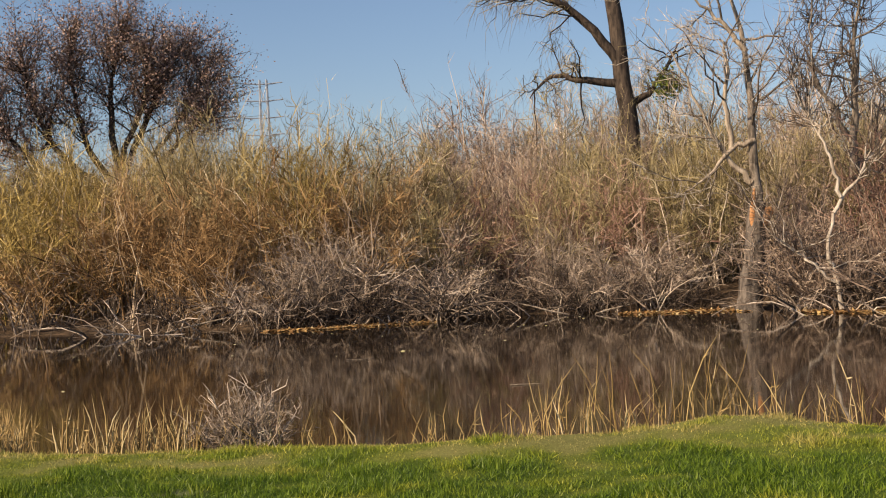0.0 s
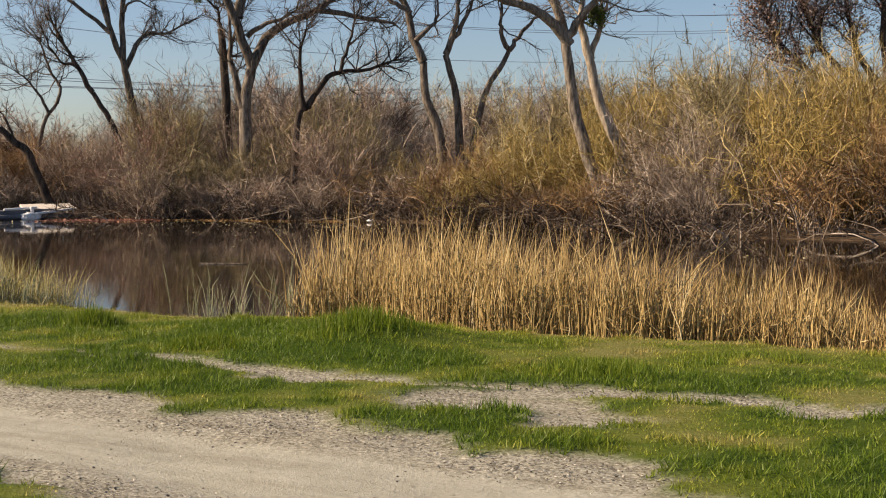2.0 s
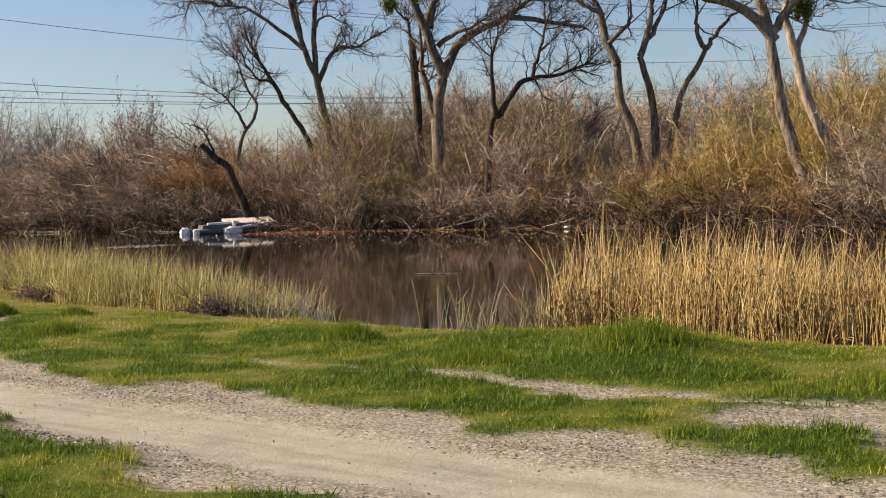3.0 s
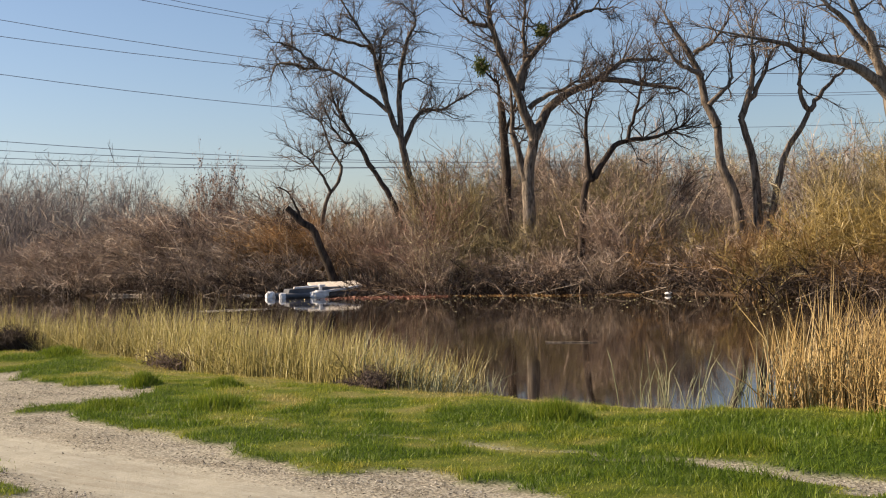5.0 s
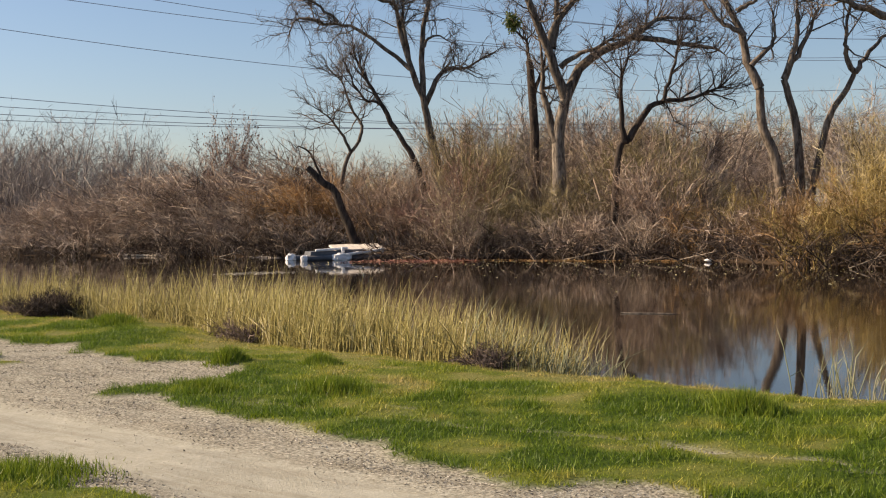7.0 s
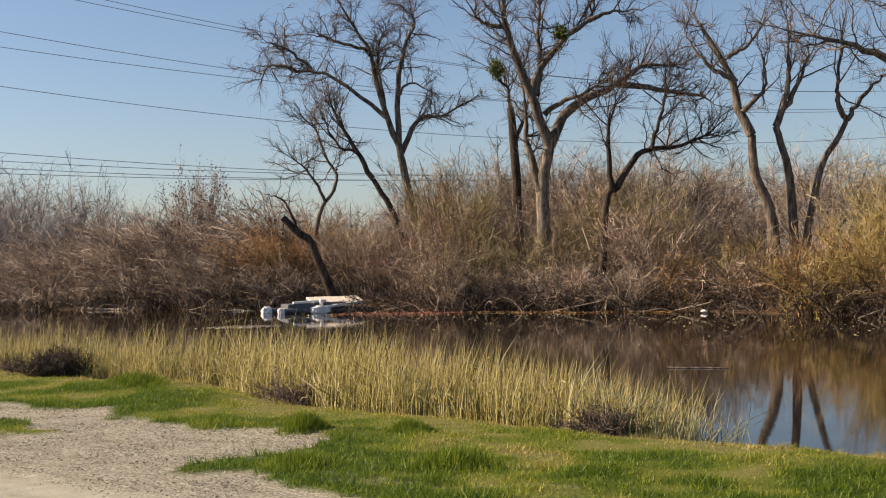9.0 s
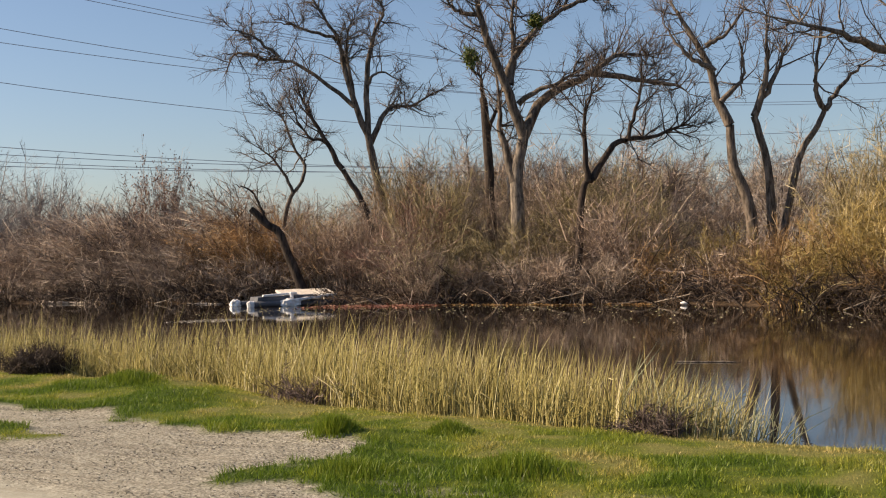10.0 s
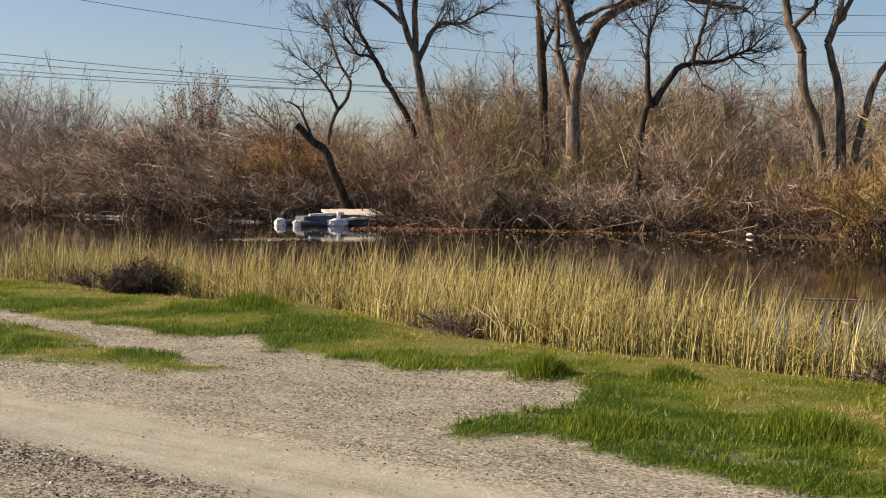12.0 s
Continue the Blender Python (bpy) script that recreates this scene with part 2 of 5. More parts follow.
# ---- ground: shape and cover ----
def lattice(x, y, seed):
    """Smooth value noise over the plane, 0 to 1."""
    xi, yi = np.floor(x).astype(np.int64), np.floor(y).astype(np.int64)
    fx, fy = x - xi, y - yi
    fx, fy = fx * fx * (3 - 2 * fx), fy * fy * (3 - 2 * fy)

    def h(a, b):
        v = np.sin(a * 127.1 + b * 311.7 + seed * 74.7) * 43758.5453
        return v - np.floor(v)
    return (h(xi, yi) * (1 - fx) + h(xi + 1, yi) * fx) * (1 - fy) + (h(xi, yi + 1) * (1 - fx) + h(xi + 1, yi + 1) * fx) * fy


def fbm(x, y, scale, seed, octaves=3):
    out, amp, tot = 0.0, 1.0, 0.0
    for o in range(octaves):
        out = out + amp * lattice(x / scale * 2 ** o, y / scale * 2 ** o, seed + 17 * o)
        tot += amp
        amp *= 0.5
    return out / tot


BANK_X = [-300, -60, -30, -26, -23, -21.4, -19.4, -14, -12, -10.5, -8, -6, -4, 0, 1, 2.2, 3.5, 8, 300]
BANK_Y = [16, 15, 12.8, 12.5, 12.6, 11.7, 11.2, 10.9, 10.8, 11.5, 11.2, 11.6, 11.2, 10.6, 10.6, 11.2, 10.4, 10.0, 9]
SHORE_X = [-300, -100, -72, -60, -50, -45, -39, -32, -26, -20, -13, -8, -3, 2, 7, 9, 12, 30, 300]
SHORE_Y = [34, 37, 39, 40.5, 41.2, 40.8, 42, 43, 41, 38.5, 35, 34.2, 33.2, 34.5, 32.8, 30, 28.5, 26, 24]


def bank(x):
    return np.interp(x, BANK_X, BANK_Y) + 0.35 * (fbm(x, x * 0, 1.1, 5) - 0.5)


def shore(x):
    return np.interp(x, SHORE_X, SHORE_Y) + 1.2 * (fbm(x, x * 0, 2.5, 9) - 0.5)


MOUNDS = [(-8.7, 9.3, 0.20, 0.75), (2.3, 10.2, 0.07, 1.0), (-18.0, 9.1, 0.07, 0.5), (-23.6, 11.6, 0.10, 0.8), (-21.6, 10.6, 0.1, 0.7), (0.3, 9.6, 0.06, 0.8), (-13.2, 9.6, 0.05, 0.9)]


def dirt_mask(x, y):
    """1 on bare track, 0 on grass."""
    wx = x + 0.9 * (fbm(x, y, 0.9, 21) - 0.5)
    wy = y + 1.1 * (fbm(x, y, 0.8, 31) - 0.5) + 0.25 * (fbm(x, y, 0.14, 33, 2) - 0.5)
    far = np.interp(wx, [-60, -24, -20.4, -19.9, -17.9, -17.3, -14, -11, -9, -7, -5.7, -4, 0, 20], [8.2, 7.2, 7.5, 8.3, 8.3, 7.1, 6.55, 6.2, 6.35, 6.25, 6.0, 5.5, 5.0, 4.4])
    near = np.interp(wx, [-60, -20, -17.5, -15, -8, 0, 20], [2.0, 2.5, 3.4, 4.55, 4.2, 3.6, 3.0])
    d = np.minimum(far - wy, wy - near)
    spur = np.minimum(np.interp(wx, [-60, -26, -20, -17.7, -17.2], [10.6, 9.45, 9.1, 8.75, 8.0]) - wy, wy - np.interp(wx, [-60, -24.5, -20.2, -17.5], [9.6, 8.65, 7.9, 7.2]))
    spur = np.where(wx > -17.4, -1.0, spur)
    patch = 0.32 - np.hypot((wx + 6.15) / 0.95, (wy - 7.2) / 0.42) * 0.32 + 0.5 * (fbm(x, y, 0.35, 43) - 0.5)
    strip = np.interp(wx, [-16, -11, -9, -2, -0.5], [0.05, 0.07, 0.18, 0.17, -0.2]) - np.abs(wy - np.interp(wx, [-14, -8, -5, -2, 4], [7.6, 7.75, 8.0, 8.1, 7.4])) + 0.3 * (fbm(x, y, 1.2, 41) - 0.58)
    d = np.maximum(np.maximum(d, spur), np.maximum(patch, strip))
    return np.clip(d / 0.12 + 0.5, 0, 1)


def lane_mask(x, y):
    """1 on the smooth driven lane of the track."""
    c = np.interp(x, [-40, -18, -12, -6, 10], [6.6, 5.75, 5.2, 4.95, 4.2]) + 0.25 * (fbm(x, y, 1.5, 51) - 0.5)
    return np.clip((0.62 - np.abs(y - c)) / 0.25, 0, 1)


def dry_mask(x, y):
    """1 where the grass is yellow and thin: along the bank and in patches."""
    d = bank(x) - y
    return np.clip((1.25 + 1.2 * (fbm(x, y, 0.8, 63) - 0.5) - d) / 0.8, 0, 1) * 0.9 + 0.4 * np.clip((fbm(x, y, 1.3, 61) - 0.52) / 0.12, 0, 1) * np.clip((4.0 - d) / 2, 0, 1)


def lush_field(x, y):
    """How green and thick the turf is: 0 tan and thin, 1 dark and lush."""
    f = np.clip((0.6 * fbm(x, y, 0.85, 111, 3) + 0.4 * fbm(x, y, 0.28, 113, 2) - 0.27) / 0.30, 0, 1)
    d = bank(x) - y
    return np.clip(f + 0.12 * np.clip((d - 2.0) / 1.5, -1, 1) - 0.6 * np.clip((1.5 - d) / 1.1, 0, 1), 0, 1)


def height(x, y):
    b, s = bank(x), shore(x)
    t = y - b
    near = np.where(t < -1.2, 0.0, np.where(t < 0, -0.10 * (1 + t / 1.2) ** 2, np.where(t < 0.5, -0.10 - 0.35 * t / 0.5, -0.45 - 0.12 * np.minimum(t - 0.5, 4))))
    far = y - s
    up = np.where(far < 0, WATER - 0.25 * np.clip(-far, 0, 3), np.where(far < 2.5, WATER + 0.35 * far / 2.5, 0.05 + 0.6 * (1 - np.exp(-(far - 2.5) / 6))))
    z = np.where(far > -3, np.maximum(up, near), near)
    land = np.clip(-t / 0.5, 0, 1)
    z = z + land * (0.05 * (fbm(x, y, 0.9, 71) - 0.5) + 0.03 * (fbm(x, y, 0.25, 73) - 0.5) * (1 - dirt_mask(x, y)) - 0.03 * dirt_mask(x, y) - 0.02 * lane_mask(x, y) * dirt_mask(x, y))
    for mx, my, mh, mr in MOUNDS:
        z = z + mh * np.exp(-((x - mx) ** 2 + (y - my) ** 2) / mr ** 2) * land
    return z


def axis(*spans):
    """Grid lines: (from, to, step) spans joined."""
    out = [np.arange(a, b, s) for a, b, s in spans]
    return np.concatenate(out + [[spans[-1][1]]])


gx = axis((-1500, -400, 220), (-400, -120, 28), (-120, -40, 2.0), (-40, -30, 0.5), (-30, 5, 0.14), (5, 14, 0.5), (14, 60, 4), (60, 400, 34), (400, 1500, 220))
gy = axis((-400, -40, 60), (-40, -12, 4), (-12, 3, 0.5), (3, 13.5, 0.1), (13.5, 26, 1.5), (26, 46, 0.5), (46, 70, 3), (70, 300, 23), (300, 2000, 170))
GX, GY = np.meshgrid(gx, gy)
GZ = height(GX, GY)
nx, ny = len(gx), len(gy)
idx = np.arange(nx * ny).reshape(ny, nx)
quads = np.stack([idx[:-1, :-1], idx[:-1, 1:], idx[1:, 1:], idx[1:, :-1]], axis=-1).reshape(-1, 4)

m_ground, n, l, b = material("earth_and_grass", 0.95, 0.1)
def attr(nodes, name):
    a = nodes.new("ShaderNodeAttribute")
    a.attribute_name = name
    return a.outputs["Fac"]
fine = noise_tex(n, l, 38, 6, 0.75)
mid = noise_tex(n, l, 5, 5, 0.65)
vor = n.new("ShaderNodeTexVoronoi")
vor.inputs["Scale"].default_value = 26
tc = n.new("ShaderNodeTexCoord")
l.new(tc.outputs["Object"], vor.inputs["Vector"])
sand = ramp(n, [(0.25, (0.345, 0.333, 0.262)), (0.5, (0.435, 0.423, 0.345)), (0.75, (0.515, 0.50, 0.42))])
l.new(fine.outputs["Fac"], sand.inputs["Fac"])
litter = ramp(n, [(0.30, (0.115, 0.108, 0.084)), (0.46, (0.325, 0.31, 0.245)), (0.60, (0.50, 0.48, 0.395))])
l.new(fine.outputs["Fac"], litter.inputs["Fac"])
bits = n.new("ShaderNodeTexVoronoi")
bits.inputs["Scale"].default_value = 64
mp = n.new("ShaderNodeMapping")
mp.inputs["Scale"].default_value = (0.9, 1.1, 1)
l.new(tc.outputs["Object"], mp.inputs["Vector"])
l.new(mp.outputs["Vector"], bits.inputs["Vector"])
bit_tone = ramp(n, [(0.0, (0.30, 0.27, 0.23)), (0.22, (0.42, 0.39, 0.35)), (0.3, (1.0, 1.0, 1.0)), (0.78, (1.0, 1.0, 1.0)), (0.9, (1.55, 1.5, 1.45))])
sep = n.new("ShaderNodeSeparateColor")
l.new(bits.outputs["Color"], sep.inputs["Color"])
l.new(sep.outputs["Red"], bit_tone.inputs["Fac"])
strewn = mix(n, l, 0.62, litter.outputs["Color"], bit_tone.outputs["Color"], "MULTIPLY")
lane = mix(n, l, attr(n, "lane"), strewn, sand.outputs["Color"])
soft = ramp(n, [(0.3, (0.85, 0.83, 0.8)), (0.7, (1.06, 1.05, 1.04))])
l.new(mid.outputs["Fac"], soft.inputs["Fac"])
lane = mix(n, l, 1.0, lane, soft.outputs["Color"], "MULTIPLY")
rut = noise_tex(n, l, 1.0, 4, 0.6, stretch=(0.5, 7, 1))
rr = ramp(n, [(0.32, (0.84, 0.82, 0.79)), (0.5, (1.0, 1.0, 1.0)), (0.68, (1.08, 1.08, 1.07))])
l.new(rut.outputs["Fac"], rr.inputs["Fac"])
lane = mix(n, l, 1.0, lane, rr.outputs["Color"], "MULTIPLY")
turf = ramp(n, [(0.0, (0.20, 0.195, 0.06)), (0.35, (0.15, 0.17, 0.033)), (0.65, (0.10, 0.135, 0.018)), (1.0, (0.05, 0.085, 0.01))])
l.new(attr(n, "lush"), turf.inputs["Fac"])
mottle = ramp(n, [(0.3, (0.55, 0.55, 0.5)), (0.55, (1.0, 1.0, 1.0)), (0.75, (1.5, 1.4, 1.3))])
l.new(fine.outputs["Fac"], mottle.inputs["Fac"])
green = mix(n, l, 1.0, turf.outputs["Color"], mottle.outputs["Color"], "MULTIPLY")
cover = mix(n, l, attr(n, "dirt"), green, lane)
mud = ramp(n, [(0.35, (0.05, 0.038, 0.026)), (0.65, (0.16, 0.11, 0.07))])
l.new(mid.outputs["Fac"], mud.inputs["Fac"])
l.new(mix(n, l, attr(n, "mud"), cover, mud.outputs["Color"]), b.inputs["Base Color"])
bump(n, l, b, fine.outputs["Fac"], 0.6, 0.02)

ground = new("ground", mesh_of("ground", np.stack([GX, GY, GZ], -1).reshape(-1, 3), quads, m_ground))
tagged(ground, "flat grassy pond bank with a pale dirt track", "ground", kind="structure")
for nm, arr in (("dirt", dirt_mask(GX, GY)), ("lane", lane_mask(GX, GY)), ("dry", np.clip(dry_mask(GX, GY), 0, 1)), ("lush", lush_field(GX, GY)), ("mud", np.clip((GY - bank(GX) + 0.1) / 0.3, 0, 1))):
    at = ground.data.attributes.new(nm, "FLOAT", "POINT")
    at.data.foreach_set("value", arr.astype(np.float32).ravel())

# ---- water ----
m_water, n, l, b = material("still_brown_water", 0.03, 0.34)
b.inputs["IOR"].default_value = 1.333
b.inputs["Base Color"].default_value = (0.018, 0.013, 0.009, 1)
w1 = noise_tex(n, l, 1.1, 3, 0.5, stretch=(1, 2.2, 1))
w2 = noise_tex(n, l, 9, 2, 0.5, stretch=(1, 2.0, 1))
bump(n, l, b, mix(n, l, 0.3, w1.outputs["Color"], w2.outputs["Color"]), 0.035, 0.03)
wx, wy = axis((-400, -100, 50), (-100, 40, 20), (40, 400, 60)), axis((9.5, 60, 5))
WX, WY = np.meshgrid(wx, wy)
idx = np.arange(WX.size).reshape(WX.shape)
quads = np.stack([idx[:-1, :-1], idx[:-1, 1:], idx[1:, 1:], idx[1:, :-1]], axis=-1).reshape(-1, 4)
water = new("water", mesh_of("water", np.stack([WX, WY, WX * 0 + WATER], -1).reshape(-1, 3), quads, m_water))
tagged(water, "still dark brown pond water reflecting the thicket", "water", kind="structure")


# ---- bushes of the far bank ----
def bush_paths(rng, stems, tall, wide, arch, twigs, twig_len, base=0.45, low=0.2, spread=0.5, thick=1.0, fine=16, rise=0.2, sway=(0.0, 0.0)):
    """Stems that fan out of one base, the twigs on them and the finest twigs: three sets of paths, radii and tones. sway: how far the tips hang to one side."""
    k = 6
    t = np.linspace(0, 1, k)
    a = rng.uniform(0, 2 * np.pi, stems)
    out = np.sqrt(rng.uniform(0.02, 1, stems)) * wide
    h = tall * np.sqrt(np.maximum(0.12, 1 - (out / (wide * 1.12)) ** 2)) * rng.uniform(0.66, 1.0, stems)
    b0 = rng.normal(0, base, (stems, 2))
    rad = out[:, None] * (t[None] ** (1.0 + 0.6 * (1 - arch)))
    z = h[:, None] * (t[None] - arch * 0.5 * t[None] ** 2.5 * (out / wide)[:, None]) / (1 - 0.5 * arch * (out / wide)[:, None] * 0.6)
    p = np.stack([b0[:, :1] + rad * np.cos(a)[:, None], b0[:, 1:] + rad * np.sin(a)[:, None], z], -1)
    p[:, 1:] += np.cumsum(rng.normal(0, 0.05 + 0.014 * tall, (stems, k - 1, 3)), 1) * 0.65
    hang = rng.uniform(0.3, 1.2, (stems, 1)) * t[None] ** 1.7
    p[:, :, 0] += sway[0] * hang
    p[:, :, 1] += sway[1] * hang
    p[:, :, 2] = np.maximum(p[:, :, 2], 0.0)
    p[:, 0, 2] = -0.2
    tone = rng.beta(1.1, 1.1, stems)
    r = np.linspace(0.024, 0.006, k)[None] * rng.uniform(0.6, 1.6, (stems, 1)) * (0.7 + tall / 12) * thick
    full = rng.gamma(1.3, 1.0, stems)
    full /= full.sum()
    m = stems * twigs
    which = rng.choice(stems, m, p=full)
    f = rng.uniform(low, 1.0, m) ** 0.7 * (k - 1.001)
    i = f.astype(int)
    g = (f - i)[:, None]
    o = p[which, i] * (1 - g) + p[which, i + 1] * g
    d = p[which, i + 1] - p[which, i]
    d /= np.linalg.norm(d, axis=1, keepdims=True) + 1e-9
    d = d * 0.8 + rng.normal(0, spread, (m, 3)) + np.array([0, 0, rise])
    d /= np.linalg.norm(d, axis=1, keepdims=True)
    ln = twig_len * rng.uniform(0.35, 1.25, m)[:, None]
    bend = rng.normal(0, 0.26, (m, 3)) * ln
    q = np.stack([o, o + d * ln * 0.5 + bend, o + d * ln + bend * 0.3], 1)
    q[:, :, 2] = np.maximum(q[:, :, 2], -0.1)
    qr = np.array([0.0115, 0.0095, 0.005])[None] * np.where(rng.uniform(0, 1, (m, 1)) < 0.15, 1.3, rng.uniform(0.6, 1.15, (m, 1))) * thick
    qt = tone[which] * 0.72 + rng.uniform(0, 0.28, m)
    m = stems * fine
    pick = rng.integers(0, len(q), m)
    g = rng.uniform(0.1, 1.0, (m, 1))
    o = q[pick, 0] * (1 - g) + q[pick, 2] * g
    d = q[pick, 2] - q[pick, 0]
    d /= np.linalg.norm(d, axis=1, keepdims=True) + 1e-9
    d = d * 0.8 + rng.normal(0, spread * 0.85, (m, 3)) + np.array([0, 0, rise * 0.8])
    d /= np.linalg.norm(d, axis=1, keepdims=True)
    e = o + d * twig_len * rng.uniform(0.14, 0.46, (m, 1))
    fp = np.stack([o, e], 1)
    fp[:, :, 2] = np.maximum(fp[:, :, 2], -0.1)
    fr = np.broadcast_to([0.0075, 0.003], (m, 2)) * rng.uniform(0.6, 1.2, (m, 1)) * thick
    return (p, r, tone), (q, qr, qt), (fp, fr, qt[pick] * 0.8 + rng.uniform(0, 0.2, m))


def stem_mesh(name, p, r, tone, mat):
    v, f = spikes(p, r)
    return mesh_of(name, v, f, mat, tone=per_path(tone, v))


def twig_mesh(name, twig, fine, mat, rng):
    a, b = ribbons(twig[0], twig[1], rng), slivers(fine[0], fine[1], rng)
    return mesh_of(name, *join(a, b), mat, tone=np.concatenate([per_path(twig[2], a[0]), per_path(fine[2], b[0])]))


def bush_meshes(name, seed, **kw):
    rng = np.random.default_rng(seed)
    stem, twig, fine = bush_paths(rng, **kw)
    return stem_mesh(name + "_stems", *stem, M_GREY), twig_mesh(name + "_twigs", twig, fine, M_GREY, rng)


TALL = [bush_meshes("tall_willow", 100 + i, stems=80, tall=6.3, wide=2.3, arch=0.4, twigs=15, twig_len=0.9, fine=70, spread=0.6, rise=0.26, thick=0.9) for i in range(4)]
CROWN = [bush_meshes("back_willow", 110 + i, stems=60, tall=6.4, wide=2.5, arch=0.4, twigs=13, twig_len=1.1, fine=58, low=0.3, spread=0.62, rise=0.15, thick=1.1) for i in range(3)]
MID = [bush_meshes("willow", 120 + i, stems=60, tall=4.2, wide=2.1, arch=0.5, twigs=12, twig_len=0.9, fine=60, spread=0.6, rise=0.22, thick=0.94) for i in range(4)]
ARCH = [bush_meshes("arching_willow", 130 + i, stems=66, tall=4.3, wide=2.2, arch=0.75, twigs=12, twig_len=0.95, fine=66, spread=0.55, rise=0.1, thick=1.05, sway=(-1.5, -1.0)) for i in range(4)]
LOW = [bush_meshes("tangle", 140 + i, stems=56, tall=2.5, wide=2.1, arch=1.0, twigs=9, twig_len=0.9, fine=40, low=0.05, spread=0.75, thick=1.1) for i in range(4)]
SKIRT = [bush_meshes("snarl", 160 + i, stems=46, tall=1.3, wide=1.9, arch=1.3, twigs=7, twig_len=0.7, fine=26, low=0.05, spread=0.9, base=0.8, thick=1.15) for i in range(3)]


def bush(kind, i, x, y, mat, scale, turn, label, z=None, lean=(0.0, 0.0), wood=None):
    stems, twigs = kind[i % len(kind)]
    z0 = float(height(np.array([x]), np.array([y]))[0]) if z is None else z
    ob = thing("bush", (x, y, z0), label, "bush", "bushes along the far bank")
    ob.matrix_world = Matrix.LocRotScale((x, y, z0), (Euler((lean[0], lean[1], 0)).to_matrix() @ Euler((0, 0, turn)).to_matrix()).to_euler(), scale)
    for nm, me in (("brushwood", stems), ("twig_spray", twigs)):
        c = child(nm, me, ob)
        c.material_slots[0].link = "OBJECT"
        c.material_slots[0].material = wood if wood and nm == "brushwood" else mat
        c["kind"] = "stuff"
    return ob


LABEL = {M_GOLD: "bare golden-yellow willow bush on the far bank", M_ORANGE: "bare orange-brown willow bush on the far bank",
         M_OLIVE: "bare olive-tinged willow bush on the far bank", M_MAUVE: "bare mauve-brown bush in the thicket",
         M_GREY: "tangled grey dead brush at the waterline", M_RED: "bare reddish-brown bush in the thicket", M_WETSHADE: "wet brush hanging over the waterline, coloured dark as if in shade"}
PALETTE = [  # x from, to; colours of the low, middle and tall rows
    (-100, -53, (M_MAUVE, M_GREY, M_GREY), (M_MAUVE, M_MAUVE, M_GREY), (M_MAUVE, M_MAUVE, M_GREY)),
    (-53, -44, (M_MAUVE, M_MAUVE, M_GREY), (M_ORANGE, M_MAUVE, M_GREY), (M_OLIVE, M_ORANGE, M_GREY)),
    (-44, -34, (M_MAUVE, M_GREY, M_MAUVE), (M_OLIVE, M_RED, M_MAUVE), (M_MAUVE, M_OLIVE, M_OLIVE)),
    (-34, -27, (M_ORANGE, M_OLIVE, M_MAUVE), (M_GOLD, M_OLIVE, M_ORANGE), (M_MAUVE, M_OLIVE, M_OLIVE)),
    (-27, -18, (M_ORANGE, M_ORANGE, M_GOLD), (M_GOLD, M_ORANGE, M_GOLD), (M_GOLD, M_GOLD, M_OLIVE)),
    (-18, -14, (M_GREY, M_MAUVE, M_GREY), (M_GREY, M_OLIVE, M_OLIVE), (M_OLIVE, M_OLIVE, M_GOLD)),
    (-14, -9, (M_ORANGE, M_ORANGE, M_GREY), (M_ORANGE, M_GOLD, M_ORANGE), (M_GOLD, M_OLIVE, M_GOLD)),
    (-9, -1, (M_GREY, M_ORANGE, M_MAUVE), (M_OLIVE, M_GOLD, M_ORANGE), (M_OLIVE, M_GOLD, M_OLIVE)),
    (-1, 20, (M_GREY, M_MAUVE, M_GREY), (M_MAUVE, M_OLIVE, M_RED), (M_OLIVE, M_OLIVE, M_MAUVE)),
]
rng = np.random.default_rng(3)


def palette(x, row):
    for a, b, *rows in PALETTE:
        if a <= x < b:
            return rows[row][int(abs(x) * 7.3 + row) % 3]
    return M_MAUVE


def top_scale(x):
    """How tall the thicket stands along the bank."""
    return float(np.interp(x, [-100, -80, -76, -70, -64, -50, -40, -34, -31, -27, -25, -22, -18, -15.5, -13, -10, -7.5, -4, 0, 6, 14],
                           [0.4, 0.42, 0.5, 0.76, 0.92, 0.92, 0.95, 0.9, 0.72, 0.74, 0.95, 1.02, 1.0, 0.94, 0.93, 0.93, 1.0, 1.08, 1.0, 0.86, 0.86]))


